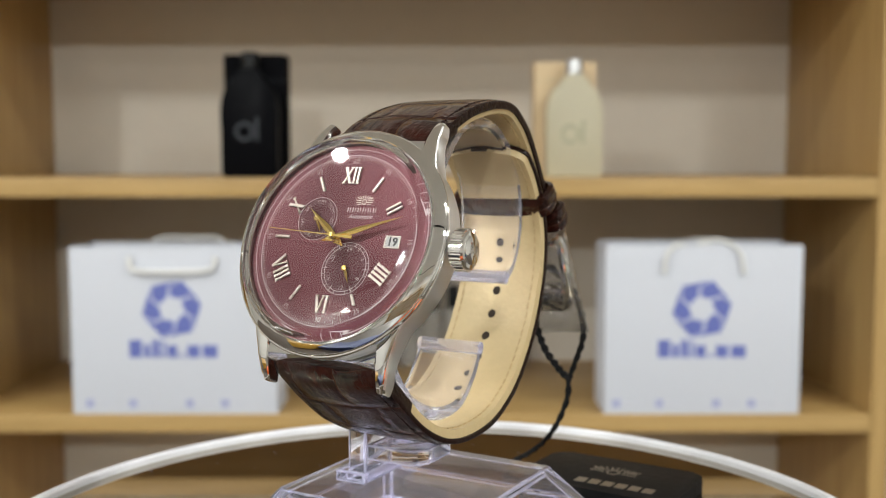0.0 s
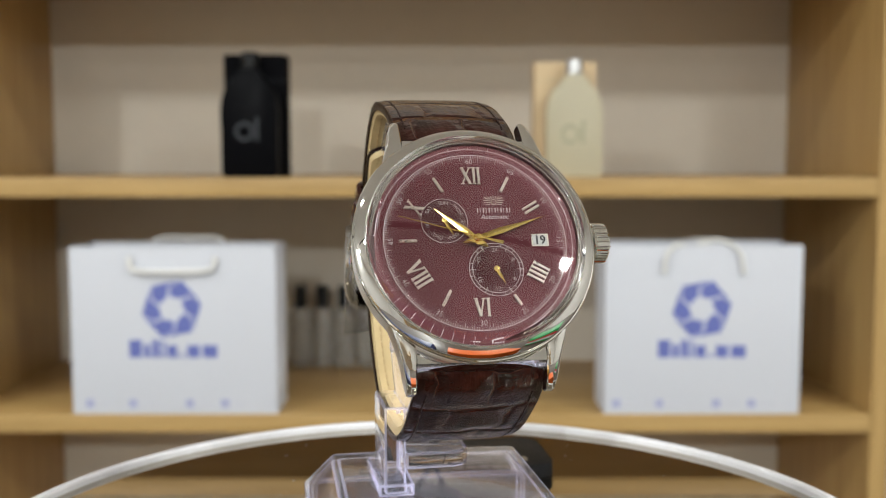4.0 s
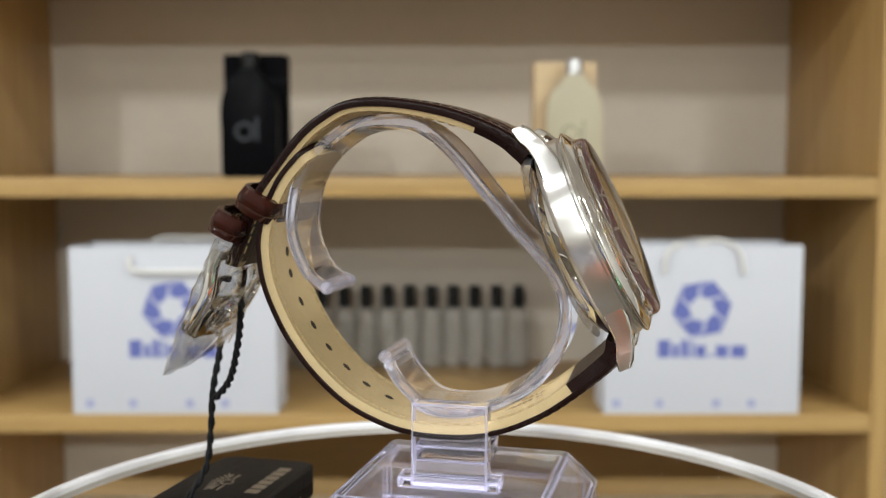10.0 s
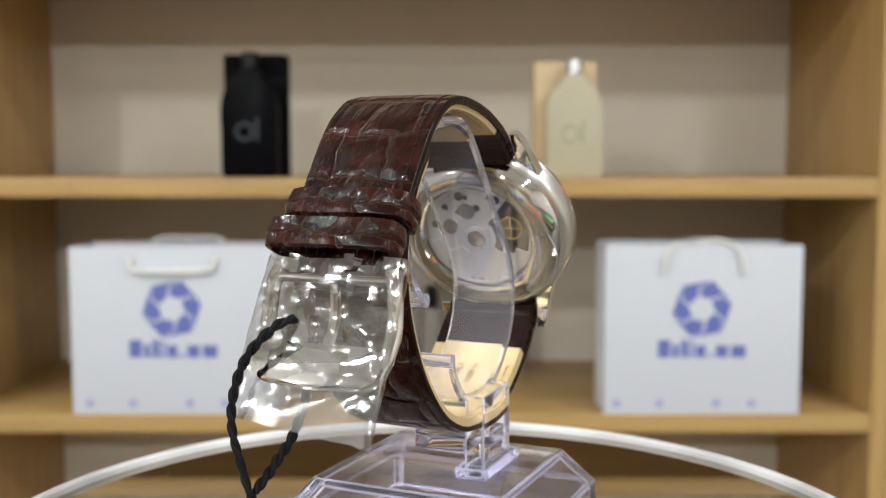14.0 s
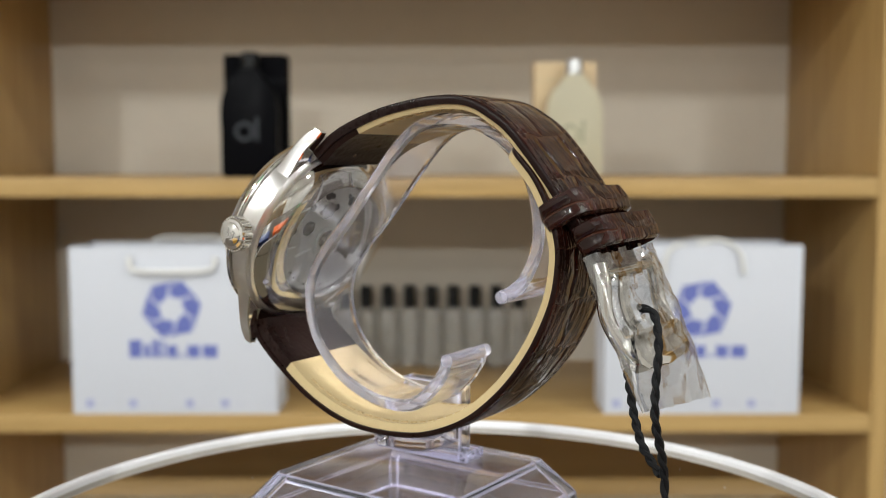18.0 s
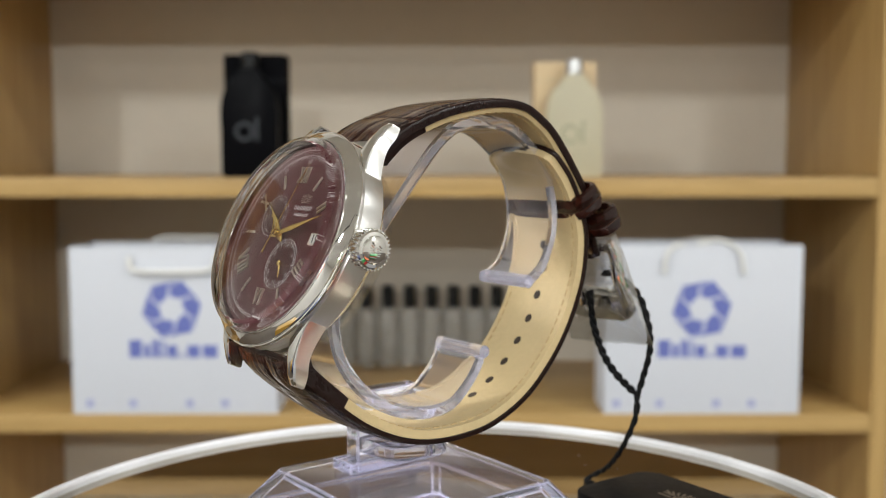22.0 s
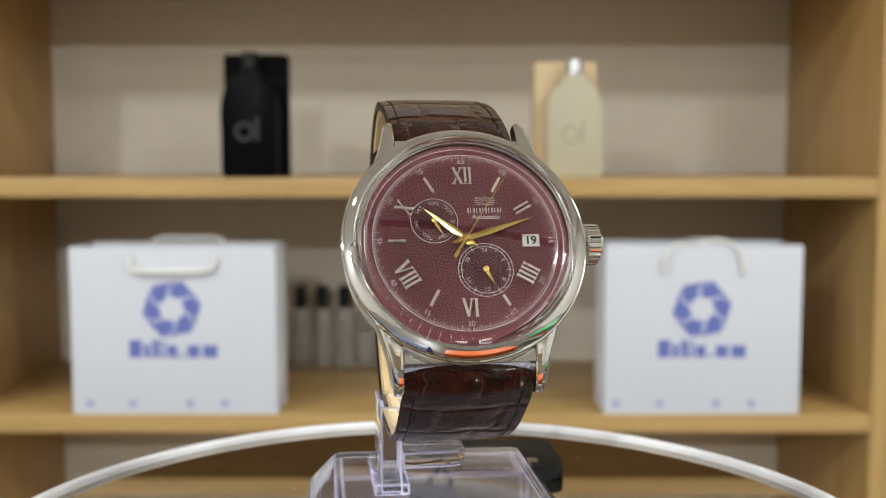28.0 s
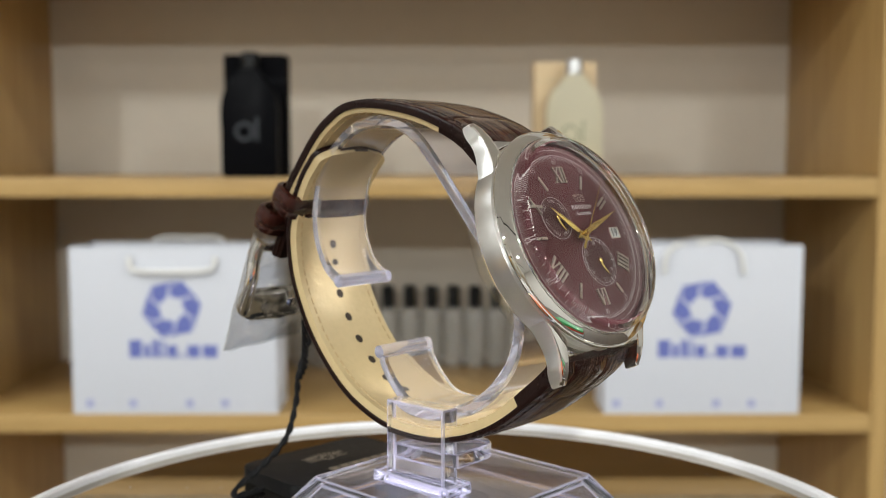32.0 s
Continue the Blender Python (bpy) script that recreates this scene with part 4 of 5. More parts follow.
    second = part("second_hand", merge(prism([(-0.11, 0), (0.11, 0), (0.05, 13.4), (-0.05, 13.4)], 1.95, 2.05), prism([(-0.12, 0), (-0.3, -4.2), (0.3, -4.2), (0.12, 0)], 1.95, 2.05), lathe([(0, 1.7), (0.42, 1.7), (0.42, 2.2), (0, 2.25)], 24)), GOLD, watch, "thin gilt second hand", smooth=0, m=SCALE_MM)
    return second


def case_parts(watch):
    part("mid_case", lathe([(15.0, -6.7), (18.9, -6.7), (19.4, -6.4), (19.9, -6.0), (20.0, -5.85), (20.0, -1.95), (19.8, -1.75), (19.55, -1.65), (19.5, -1.3), (15.0, -1.3)], 160, True), STEEL_SPUN, watch, "brushed steel case band", m=SCALE_MM).matrix_basis = FACE_POSE
    slope = [(20.02 - 1.5 * u, -0.28 + 1.0 * u + 0.06 * math.sin(math.pi * u)) for u in np.linspace(0, 1, 9)]
    part("bezel", lathe([(18.2, -1.28), (19.25, -1.28), (19.3, -1.08), (20.2, -1.08), (20.38, -0.98), (20.42, -0.85), (20.42, -0.7), (20.3, -0.5), (20.1, -0.42)] + slope + [(18.5, 0.86), (18.42, 0.9), (18.3, 0.86), (18.2, 0.7)], 160, True), STEEL, watch, "polished steel bezel", smooth=25, m=M_FACE)
    part("bezel_step", lathe([(17.45, -1.03), (18.19, -1.03), (18.19, 0.5), (17.45, 0.5)], 120, True), STEEL, watch, m=M_FACE)
    part("chapter_wall", lathe([(17.0, -0.39), (17.44, -0.39), (17.44, 0.6), (17.3, 0.6)], 120, True), DIAL_RING, watch, m=M_FACE)
    # tall boxed crystal with a shallow dome, hollow below
    dome = lambda rr, top: top - 150.0 + math.sqrt(150.0 ** 2 - rr * rr)
    outer = [(18.15, 0.62), (18.15, 1.6), (18.08, 2.1), (17.86, 2.55), (17.4, 2.95), (16.7, 3.2)] + [(rr, dome(rr, 4.15)) for rr in np.linspace(15.8, 0.0, 15)]
    inner = [(rr, dome(rr, 3.2)) for rr in np.linspace(0.0, 15.2, 14)] + [(16.2, 2.15), (16.8, 1.8), (17.2, 1.3), (17.35, 0.9), (17.4, 0.62)]
    outer[-1], inner[0] = (0.0, 4.15), (0.0, 3.2)
    glass = part("crystal", lathe(outer + inner, 128, True), CRYSTAL, watch, "clear domed crystal", smooth=40, m=M_FACE)
    glass.visible_shadow = False
    glass.data.materials.append(CRYSTAL_TOP)
    for f in glass.data.polygons:
        f.material_index = 1 if (Vector(f.center) - M_FACE.translation).length < 16.7 * MM else 0
    # case back and movement behind a glass
    part("case_back", lathe([(12.6, -9.4), (13.2, -9.8), (15.8, -9.5), (16.6, -8.9), (18.2, -7.6), (18.6, -6.8), (12.6, -6.8)], 140, True), STEEL, watch, "polished steel case back ring", m=M_FACE)
    marks = []
    for k in range(84):
        if k % 14 not in (0, 1):
            h = 0.35 + 0.15 * (k * 7 % 3)
            marks.append(moved(box(-0.12, 14.5 - h * 0.5, -9.67, 0.12, 14.5 + h * 0.5, -9.60), pose(0, 0, 0, 0, 0, 360 / 84 * k)))
    part("engraved_bar", merge(*marks), STEEL_DULL, watch, smooth=0, m=M_FACE)
    plate = part("movement", lathe([(0, -7.2), (12.5, -7.2), (12.5, -6.9), (0, -6.9)], 80), MOVEMENT, watch, "pale steel automatic movement behind glass", m=M_FACE)
    arc = lambda r, a0, a1, n: [(r * math.cos(math.radians(a)), r * math.sin(math.radians(a))) for a in np.linspace(a0, a1, n)]
    # a wide bridge over most of the plate, with a window on the balance wheel
    part("bridge", prism(arc(11.9, -70, 128, 60) + arc(3.0, 128, 290, 12), -7.62, -7.22, 0.08), ROTOR, plate, "pale satin steel bridge", smooth=0, m=M_FACE)
    # the opening's shade is a black sheet laid on the plate
    part("plate_opening", prism(arc(11.6, 132, 215, 24) + arc(4.2, 215, 132, 12), -7.3, -7.21), BLACK_INK_AND_SHADE, plate, "black sheet for the shaded opening round the balance wheel", smooth=0, m=M_FACE)
    wheel = merge(lathe([(2.3, -7.6), (2.8, -7.6), (2.8, -7.4), (2.3, -7.4)], 40, True), stroke(-2.4, 0, 2.4, 0, 0.4, -7.6, -7.42), stroke(0, -2.4, 0, 2.4, 0.4, -7.59, -7.43))
    part("balance_wheel", wheel, GOLD, plate, "gilt balance wheel", smooth=0, m=M_FACE @ Matrix.Translation((-7.7, 1.6, 0)))
    rotor = arc(12.1, 200, 352, 44) + arc(9.0, 352, 335, 5) + arc(4.2, 330, 300, 5) + [(2.5, -1.0)] + arc(2.7, -20, 200, 16) + [(-2.5, -1.0)] + arc(4.2, 240, 210, 5) + arc(9.0, 212, 200, 5)
    part("rotor", prism(rotor, -8.35, -7.8, 0.1), ROTOR, plate, "half-round pale steel winding rotor", smooth=0, m=M_FACE)
    part("rotor_boss", lathe([(0, -8.62), (1.0, -8.62), (1.2, -8.5), (2.0, -8.5), (2.2, -8.36), (2.2, -7.7), (0, -7.7)], 40), STEEL, plate, m=M_FACE)
    # engraved lines as plain bars, and screws
    for k in range(9):
        a = 226 + 11.5 * k
        part("engraved_line", moved(box(-0.4, 10.5, -8.39, 0.4, 10.75 + 0.25 * (k % 3 > 0), -8.36), pose(0, 0, 0, 0, 0, a - 90)), STEEL_DULL, plate, smooth=0, m=M_FACE)
    # black discs stand for the shade inside the holes
    for k, a in enumerate((48, 58, 74, 82, 97, 112, 121, 30, 12)):
        r, size = (9.8, 7.2, 10.4)[k % 3], (0.8, 0.5, 1.05, 0.6)[k % 4]
        part("jewel_hole", lathe([(0, -7.7), (size, -7.7), (size, -7.62), (0, -7.62)], 20), BLACK_INK_AND_SHADE, plate, m=M_FACE @ Matrix.Translation((r * math.cos(math.radians(a)), r * math.sin(math.radians(a)), 0)))
    for x, y, r in ((1.6, 6.4, 2.0), (6.0, 2.6, 1.7)):
        part("gear", lathe([(0, -7.78), (r, -7.78), (r, -7.6), (0, -7.6)], 40), STEEL_DULL, plate, m=M_FACE @ Matrix.Translation((x, y, 0)))
        part("screw", lathe([(0, -7.95), (0.6, -7.95), (0.6, -7.7), (0, -7.7)], 20), STEEL, plate, m=M_FACE @ Matrix.Translation((x, y, 0)))
    back = part("back_glass", lathe([(0, -9.55), (12.4, -9.5), (12.55, -9.3), (12.55, -8.8), (0, -8.8)], 80), CRYSTAL_TOP, watch, "clear case back glass", m=M_FACE)
    back.visible_shadow = False
    # factory film left on the case back, lifting at its rim
    bm = lathe([(0, -9.95), (9, -9.95), (14.5, -9.98), (16.2, -9.93), (17.2, -9.85), (18.0, -9.75)], 96)
    for v in bm.verts:
        r = v.co.xy.length
        v.co.z -= 0.5 * max(0.0, (r - 14) / 5) * noise.noise(Vector((v.co.x * 0.12, v.co.y * 0.12, 3.0))) + 0.2 * max(0.0, (r - 14) / 5)
    sticker = part("protective_film", bm, FILM_FLAT, watch, "clear protective film on the case back", m=M_FACE)
    sticker.visible_shadow = False
    # lugs: side outline, then width
    for sx in (-1, 1):
        for sy in (-1, 1):
            bm = bmesh.new()
            rows = []
            for y in (11.5, 13.2, 14.9, 16.3, 17.6, 18.9, 20.2, 21.4, 22.5, 23.3, 23.8):
                z1 = np.interp(y, (11.5, 14.9, 17.6, 20.2, 22.6, 23.8), (-1.9, -1.9, -2.45, -3.2, -4.35, -5.3))
                z0 = np.interp(y, (11.5, 16.2, 18.4, 20.4, 21.8, 23.8), (-5.85, -5.85, -5.95, -6.6, -7.4, -7.75))
                xo = 12.55 + 2.25 * max(0.0, (23.8 - y) / 10.0) ** 1.5
                tip = max(0.0, (y - 21.4) / 2.4)
                xo -= 0.35 * tip * tip
                section = ((10.75, z1 - 0.22), (10.95, z1 + 0.02), ((10.95 + xo) / 2, z1 + 0.16), (xo - 0.6, z1 + 0.03), (xo - 0.22, z1 - 0.2), (xo, z1 - 0.55), (xo, z0 + 0.22), (xo - 0.25, z0), (10.75, z0))
                rows.append([bm.verts.new((sx * x_, sy * y, z_)) for x_, z_ in section])
            for p_, q_ in zip(rows, rows[1:]):
                for k in range(9):
                    bm.faces.new((p_[k], p_[(k + 1) % 9], q_[(k + 1) % 9], q_[k]))
            # eased end
            middle = sum((v.co for v in rows[-1]), Vector()) / 9
            eased = [bm.verts.new(middle + 0.82 * (v.co - middle) + Vector((0, sy * 0.22, 0))) for v in rows[-1]]
            for k in range(9):
                bm.faces.new((rows[-1][k], rows[-1][(k + 1) % 9], eased[(k + 1) % 9], eased[k]))
            bm.faces.new(rows[0][::-1])
            bm.faces.new(eased)
            ob = part("lug", bm, STEEL, watch, "curved steel lug, brushed outside and polished on top", smooth=32, m=SCALE_MM)
            ob.matrix_basis = FACE_POSE
            ob.data.materials.append(STEEL_SPUN)
            out_way = Vector((sx, 0, 0))
            for f in ob.data.polygons:
                f.material_index = 1 if f.normal.dot(out_way) > 0.7 else 0
    for sy, plate in ((-1, [(15.0, -3.0), (19.7, -3.0), (20.7, -5.8), (20.5, -6.2), (15.0, -6.2)]), (1, [(15.0, -3.0), (19.4, -3.0), (19.8, -6.2), (15.0, -6.2)])):
        turn_up = pose(0, 0, 0, 90, 0, 90)
        part("end_piece", moved(prism([(sy * y, z) for y, z in plate], -10.7, 10.7), turn_up), STEEL, watch, "flat polished steel between the lugs", smooth=0, m=M_FACE)
    # fluted crown
    at_crown = M_FACE @ pose(20.0, 0.4, -3.7, 0, 90, 0)
    crown = part("crown", lathe([(0, 0), (1.7, 0), (1.7, 0.6), (2.9, 0.7), (3.2, 1.0), (3.2, 3.0), (2.9, 3.35), (2.35, 3.45), (2.3, 3.6), (2.1, 3.7), (0, 4.0)], 48), STEEL, watch, "fluted steel crown", m=at_crown)
    for k in range(30):
        a = 2 * math.pi * k / 30
        part("flute", box(-0.22, -0.19, 0.95, 0.22, 0.19, 3.05, 0.07, 1), STEEL, crown, smooth=0, m=at_crown @ pose(3.27 * math.cos(a), 3.27 * math.sin(a), 0, 0, 0, math.degrees(a)))
    crest = [lathe([(0.3, 3.55), (0.5, 3.55), (0.5, 3.82), (0.3, 3.82)], 16, True)]
    for k in range(-2, 3):
        crest.append(stroke(0.3 * k, 0.5, 0.5 * k, 1.1, 0.16, 3.55, 3.82))
        crest.append(stroke(0.35 * k, -1.0, 0.45 * k, -0.4, 0.16, 3.55, 3.82))
    part("crown_mark", merge(*crest), STEEL_DULL, crown, smooth=0, m=at_crown @ pose(0, 0, 0.22, 0, 0, 90))


def strap_parts(watch):
    wide_u = lambda t: 10.7 - 0.6 * min(1.0, t * 1.2) - 2.6 * min(1.0, max(0.0, t - 0.84) / 0.08)
    thick_u = lambda t: 4.4 - 1.9 * min(1.0, t / 0.45) ** 0.6
    wide_l = lambda t: (10.45 + 0.45 * min(1.0, t / 0.08) - 1.0 * min(1.0, max(0.0, t - 0.08) * 1.15)) * (1.0 if t < 0.965 else math.sqrt(max(0.03, 1 - ((t - 0.965) / 0.036) ** 2)))
    thick_l = lambda t: 4.4 - 1.8 * min(1.0, t / 0.3) ** 0.6
    mid_u = lambda t: 1.0 - 1.6 * t
    mid_l = lambda t: 1.0 + 0.4 * min(1.0, t / 0.05) * max(0.0, 1 - t / 0.4) - 1.2 * max(0.0, t - 0.4) / 0.6
    for name, pts, w, h, sheet, mid, label in (("upper_strap", UPPER, wide_u, thick_u, 1, mid_u, "glossy dark brown crocodile-embossed upper strap"), ("lower_strap", LOWER, wide_l, thick_l, -1, mid_l, "glossy dark brown crocodile-embossed strap with punched holes")):
        out, inn, path, far = band(pts, w, h, sheet, 0.74 if sheet > 0 else 0.5, centre=mid)
        body = part(name, out, LEATHER, watch, label, smooth=70, m=M_SIDE)
        body.data.materials.append(EDGE)
        lining = part("lining", inn, LINING, body, "cream leather lining", smooth=70, m=M_SIDE)
        # dark leather is turned in at the lug, and folded back round the buckle's bar
        lining.data.materials.append(EDGE)
        for k, f in enumerate(lining.data.polygons):
            dark = k // 4 < (22 if sheet > 0 else 17) or k >= 596 or (sheet > 0 and k // 4 > 119)
            f.material_index = 1 if dark else 0
        for s in (-1, 1):
            part("stitching", stitches(path, far, sheet, lambda t: edge_drop(h(t), 0.84) + 0.02, s * 0.84, w, 6, far[-1] - 3, 2.0, 1.45, 0.15, mid), THREAD_DARK, body, "dark stitched seam", m=M_SIDE)
            part("stitching", stitches(path, far, sheet, lambda t: -h(t) * 0.97 - 0.36, s * 0.8, w, 16 if sheet > 0 else 20, far[-1] - 3, 2.3, 1.5, 0.19, mid), THREAD, body, "cream stitched seam", m=M_SIDE)
        if sheet < 0:
            for q in ((31.6, 57.9), (30.7, 52.8), (28.6, 47.5), (25.9, 42.2), (22.6, 37.5), (18.9, 33.3), (14.3, 29.9), (9.4, 27.4)):
                k = int(np.argmin(np.linalg.norm(path - np.array(q), axis=1)))
                tb, tz = path[k + 1] - path[k - 1]
                turn = math.degrees(math.atan2(tz, tb))
                at = pose(mid(far[k] / far[-1]), path[k][0], path[k][1], 0, 0, 0) @ pose(0, 0, 0, turn, 0, 0)
                hh = h(far[k] / far[-1])
                # a dark plug fills each hole, its colour standing for the shade inside
                hole = lathe([(0, -0.02), (0.9, -0.02), (1.0, 0.1), (1.0, 0.97 * hh + 0.28), (0.8, 0.97 * hh + 0.36), (0, 0.97 * hh + 0.34)], 20)
                part("strap_hole", hole, HOLE_DARK, body, "dark plug for the shade in a punched strap hole", m=M_SIDE @ at @ Matrix.Diagonal((0.95, 1.1, 1.0, 1)))
            # stamp on the lining near the lower lug
            for word, side_a in (("UL009 H 21", -0.9), ("CALF", 2.5)):
                k = int(np.argmin(np.abs(path[:75, 0] + 21.5)))
                tb, tz = path[k + 1] - path[k - 1]
                ln = math.hypot(tb, tz)
                hh = h(far[k] / far[-1]) * 0.97 + 0.42
                turn = math.degrees(math.atan2(tz, tb))
                part("stamp", moved(lettering(word, 2.3, 0.05), pose(side_a, path[k][0] - tz / ln * hh, path[k][1] + tb / ln * hh, turn, 0, 0) @ pose(0, 0, 0, 0, 0, -90)), STAMP, body, smooth=0, m=M_SIDE)
    # two leather keeper loops round both straps
    for b, z, turn, w, gap, tall in ((33.1, 67.6, -60, 10.6, 3.5, 5.2), (39.2, 63.5, -63, 10.9, 2.7, 5.4)):
        bm = bmesh.new()
        loops = []
        for grow, ends in ((0.0, 1), (0.9, 1)):
            ringv = []
            for k in range(40):
                a = 2 * math.pi * k / 40
                c, s = math.cos(a), math.sin(a)
                x = (w + grow) * math.copysign(abs(c) ** 0.35, c)
                y = (gap + grow) * math.copysign(abs(s) ** 0.6, s)
                ringv.append((x, y))
            loops.append(ringv)
        rows = []
        for ringv, zz in ((loops[0], -tall / 2), (loops[1], -tall / 2 + 0.3), ([(x * 1.03, y * 1.09) for x, y in loops[1]], 0), (loops[1], tall / 2 - 0.3), (loops[0], tall / 2)):
            rows.append([bm.verts.new((x, y, zz)) for x, y in ringv])
        uv = bm.loops.layers.uv.new("UVMap")
        for p, q in zip(rows, rows[1:] + rows[:1]):
            for j in range(40):
                bm.faces.new((p[j], p[(j + 1) % 40], q[(j + 1) % 40], q[j]))
        for f in bm.faces:
            for loop in f.loops:
                loop[uv].uv = (loop.vert.co.x / 10, loop.vert.co.z / 10)
        # local z along the strap, local y across its thickness
        part("keeper", bm, LEATHER, watch, "dark brown leather keeper loop", smooth=60, m=M_SIDE @ pose(-0.1, b, z, turn + 90, 0, 0))


def buckle_parts(watch):
    """Steel pin buckle hanging free below the upper strap, wrapped in clear film."""
    hang = M_SIDE @ pose(-0.8, 40.6, 57.0, -64.5 + 90, 0, 0) @ pose(0, 0, 0, 0, 180, 0)
    # local: x across, z down along the hang, y thickness
    legs = [tube([(sx * 10.2, 0.4, -1.6), (sx * 11.1, 0.2, 1.5), (sx * 11.5, -1.4, 7), (sx * 11.2, -1.0, 12.5), (sx * 10.4, -0.4, 15.5)], 1.35, 30, 12) for sx in (-1, 1)]
    frame_ = part("buckle", merge(*legs), STEEL, watch, "polished steel pin buckle", m=hang)
    bar = [(-11.6, 11.2), (-9.8, 11.7), (9.8, 11.7), (11.6, 11.2), (11.9, 14.0), (11.2, 16.3), (9.0, 17.5), (0, 17.9), (-9.0, 17.5), (-11.2, 16.3), (-11.9, 14.0)]
    part("buckle_bar", moved(prism(bar, -1.2, 1.7, 0.75), pose(0, 0, 0, 90, 0, 0)), STEEL, frame_, "broad rounded steel buckle end", m=hang)
    part("hinge_bar", tube([(-10.4, 0.4, 0), (10.4, 0.4, 0)], 0.9, 4, 12), STEEL, frame_, m=hang)
    part("tongue", tube([(0, 0.2, -0.8), (0, -1.2, 1.6), (0, -2.6, 5), (0, -2.9, 8.4), (0, -2.2, 11.2), (0, -2.7, 13.4)], 1.05, 30, 10), STEEL, frame_, "bent steel buckle tongue", m=hang)
    bars = [box(-6.4 + 2.1 * k, -1.85, 13.4, -5.1 + 2.1 * k, -1.66, 15.8) for k in range(6)]
    part("brand_bar", merge(*bars), STEEL_DULL, frame_, smooth=0, m=hang)
    # flat sleeve of clear film, creased and cut off square below the buckle
    bm = bmesh.new()
    rows = []
    nu, nv = 56, 34
    for k in range(nv):
        t = k / (nv - 1)
        half = 12.7 + 0.7 * t
        deep = 2.7 - 2.3 * max(0.0, (t - 0.45) / 0.55) ** 1.2
        row = []
        for j in range(nu):
            a = 2 * math.pi * j / nu
            c, s = math.cos(a), math.sin(a)
            x = half * math.copysign(abs(c) ** 0.75, c)
            side = math.copysign(abs(s) ** 0.55, s)
            v = Vector((x * 0.13 + 0.05 * 31 * t, side * 0.8, 31 * t * 0.10))
            fold = abs(noise.noise(v * 1.3 + Vector((3, 1, 7)))) + 0.5 * abs(noise.noise(v * 2.9 + Vector((1, 8, 2))))
            y = deep * side * (0.72 + 0.75 * fold) + 0.8 * t * noise.noise(Vector((x * 0.12, 5.0, t * 2.0)))
            zz = -3.6 + 28.5 * t + (1.4 * x / half + 0.5 * noise.noise(Vector((x * 0.3, 2.0, side)))) * t
            row.append(bm.verts.new((x - 1.2 * t, y, zz)))
        rows.append(row)
    for p, q in zip(rows, rows[1:]):
        for j in range(nu):
            bm.faces.new((p[j], p[(j + 1) % nu], q[(j + 1) % nu], q[j]))
    film_ = part("plastic_wrap", bm, FILM, watch, "crumpled clear plastic film round the buckle", smooth=14, m=hang)
    film_.visible_shadow = False


def wrist_watch():
    watch = thing("wrist_watch", "steel dress watch with burgundy dial and brown leather strap", "watch")
    watch.matrix_basis = pose(0, 0, LIFT * MM)
    case_parts(watch)
    second = dial_parts(watch)
    strap_parts(watch)
    buckle_parts(watch)
    return watch, second


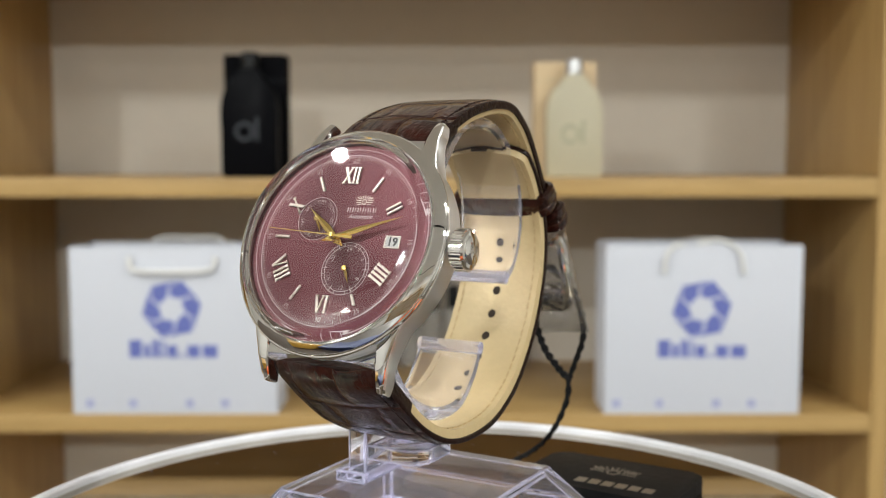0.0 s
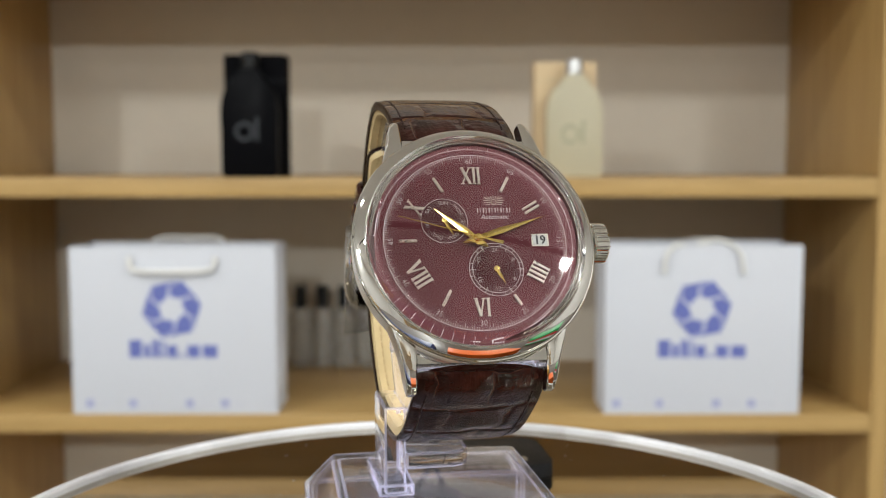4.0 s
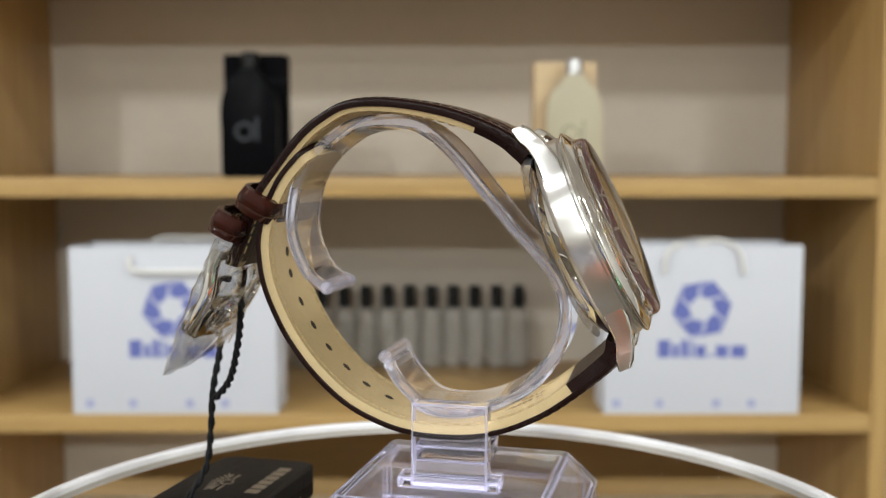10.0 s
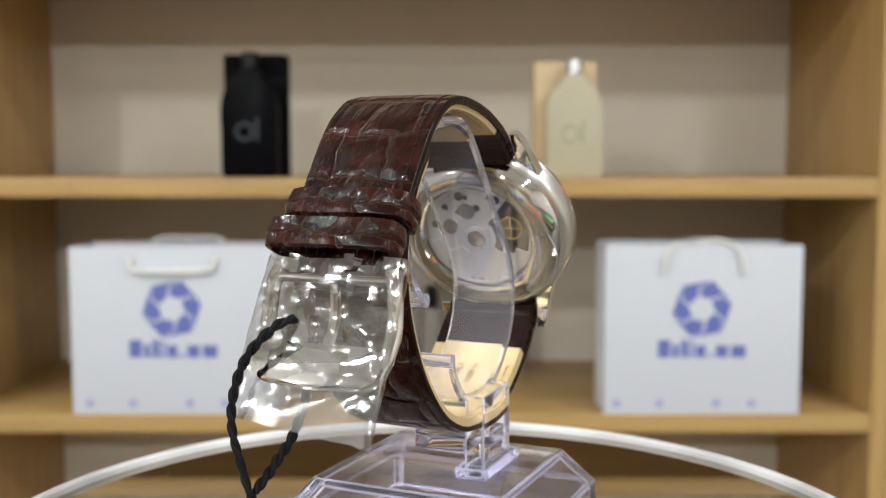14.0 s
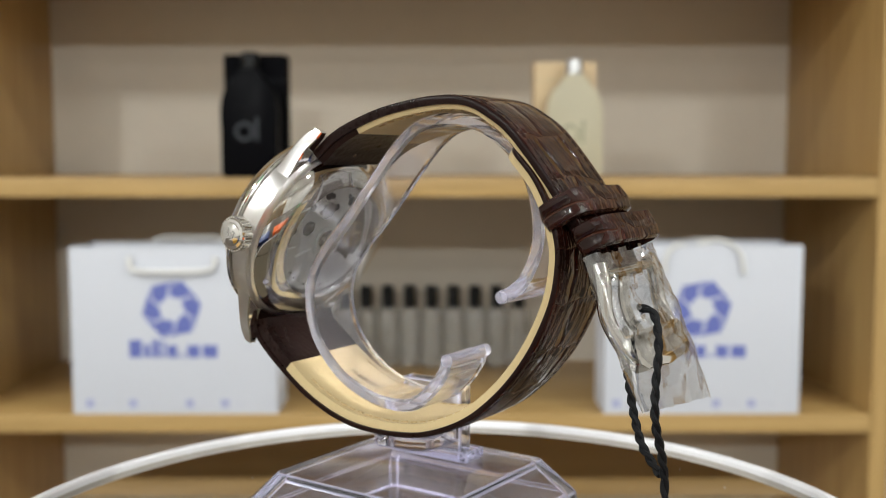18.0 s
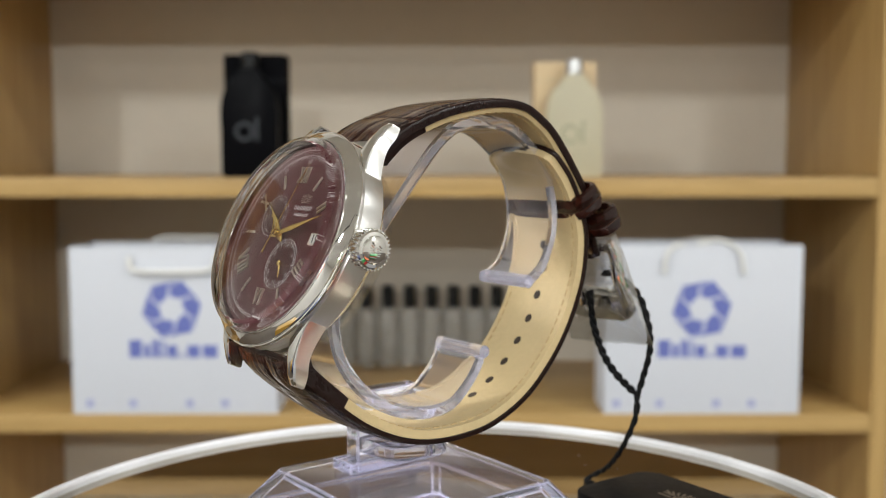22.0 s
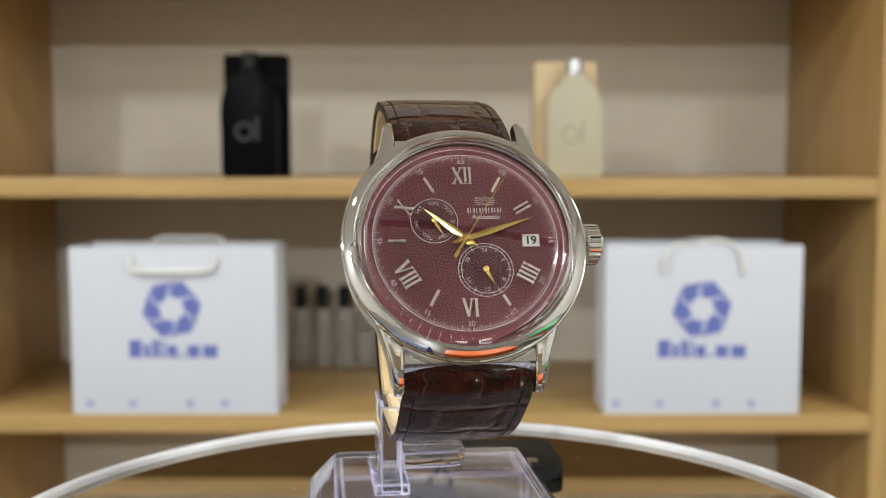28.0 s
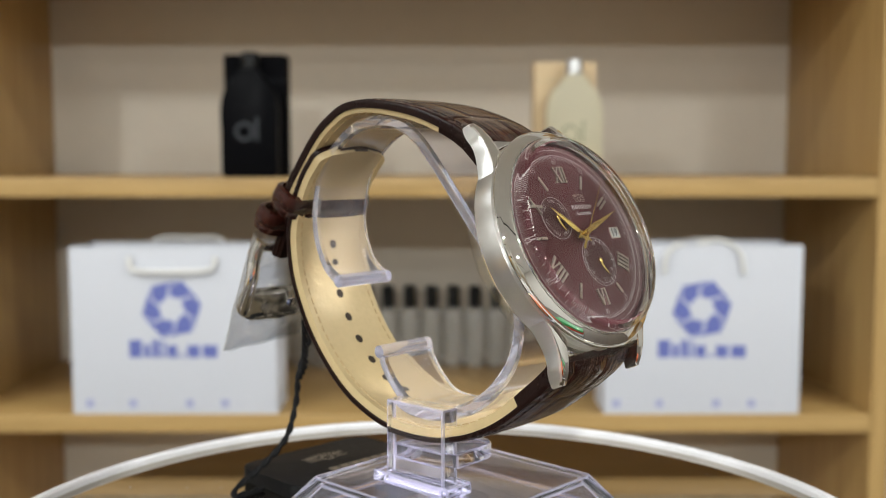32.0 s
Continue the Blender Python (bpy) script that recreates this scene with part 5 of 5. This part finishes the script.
def hang_tag():
    tag = thing("hang_tag", "black card swing tag on a black braided cord", "tag")
    turn = SCALE_MM @ pose(11.5, 54.0, BED - 0.15, 0, 0, 5.0)
    corner = [(19.5 - 4 + 4 * math.cos(a), 12.6 - 4 + 4 * math.sin(a)) for a in np.linspace(0, math.pi / 2, 6)]
    outline = corner + [(-x, y) for x, y in corner[::-1]] + [(-x, -y) for x, y in corner] + [(x, -y) for x, y in corner[::-1]]
    part("tag_card", prism(outline, 0.2, 3.6, 0.4), BLACK_TAG, tag, m=turn)
    crest = [lathe([(1.2, 3.6), (1.7, 3.6), (1.7, 3.68), (1.2, 3.68)], 20, True)]
    for k in range(-4, 5):
        crest.append(stroke(1.0 * k, 1.9 - 0.1 * abs(k), 1.5 * k, 4.0 - 0.35 * abs(k), 0.5, 3.6, 3.68))
    for s in (-1, 1):
        crest.append(stroke(s * 2.2, 1.0, s * 5.6, 1.2, 0.5, 3.6, 3.68))
        crest.append(stroke(s * 2.2, -0.4, s * 5.8, -0.4, 0.5, 3.6, 3.68))
    part("crest", moved(merge(*crest), Matrix.Translation((0, 2.0, 0))), SILVER_FOIL, tag, "silver foil crest", smooth=0, m=turn)
    for k in range(6):
        x = -5.6 + 3.3 * k
        part("brand_bar", box(x, -8.4, 3.6, x + 2.5, -5.2, 3.68), SILVER_FOIL, tag, smooth=0, m=turn)
    cords = [[(3.6, 45.0, 51.2), (5.2, 48.4, 50.4), (9.0, 50.8, 46.0), (11.4, 51.4, 40.0), (11.8, 51.6, 34.0), (9.8, 52.0, 28.0), (8.4, 52.0, 24.0)],
             [(2.6, 42.0, 47.3), (3.0, 42.8, 40.0), (4.5, 44.8, 32.7), (6.5, 47.3, 28.0), (8.0, 51.2, 24.0)],
             [(8.2, 51.9, 24.4), (7.6, 52.0, 18.0), (4.0, 51.6, 10.0), (-2.0, 53.6, 4.0), (-7.6, 54.8, 0.4), (-9.4, 54.0, -1.2), (-6.5, 53.2, -1.2), (-2.0, 53.4, -1.2)]]
    for line in cords:
        # two strands twisted round one another
        path = spline(line, 90)
        for phase in (0.0, math.pi):
            twisted = []
            for k, q in enumerate(path):
                a = k * 0.42 + phase
                twisted.append((q[0] + 0.34 * math.cos(a), q[1] + 0.28 * math.sin(a), q[2] + 0.28 * math.sin(a + 0.6)))
            part("cord_strand", tube(twisted, 0.5, 180, 7), CORD, tag, "black braided cord", m=SCALE_MM @ pose(0, 0, 0, 0, 0, PSI))
    return tag


TABLE = turntable()
plinth()
STAND = stand()
WRIST_WATCH, SECOND = wrist_watch()
TAG = hang_tag()


def turned(t):
    """The table's turn in degrees: slowed to half speed at the start and the end of the shot."""
    if t < 9.353:
        return 56.1 + 9.952 * (t - 9.353)
    if t < 21.239:
        return 56.1 + 19.903 * (t - 9.353)
    return 292.67 + 9.952 * (t - 21.239)


def motions():
    times = sorted([0.5 * k for k in range(65)] + [9.35, 21.24])
    for ob, z in ((TABLE, 0.0), (STAND, 0.0), (WRIST_WATCH, LIFT * MM), (TAG, 0.0)):
        walk(ob, [(t, pose(0, 0, z, 0, 0, turned(t))) for t in times])
    walk(SECOND, [(t, FACE_POSE @ pose(0, 0, 0, 0, 0, -(33.5 + (turned(t) - 360.0) * 6 / 19.903))) for t in times])


motions()
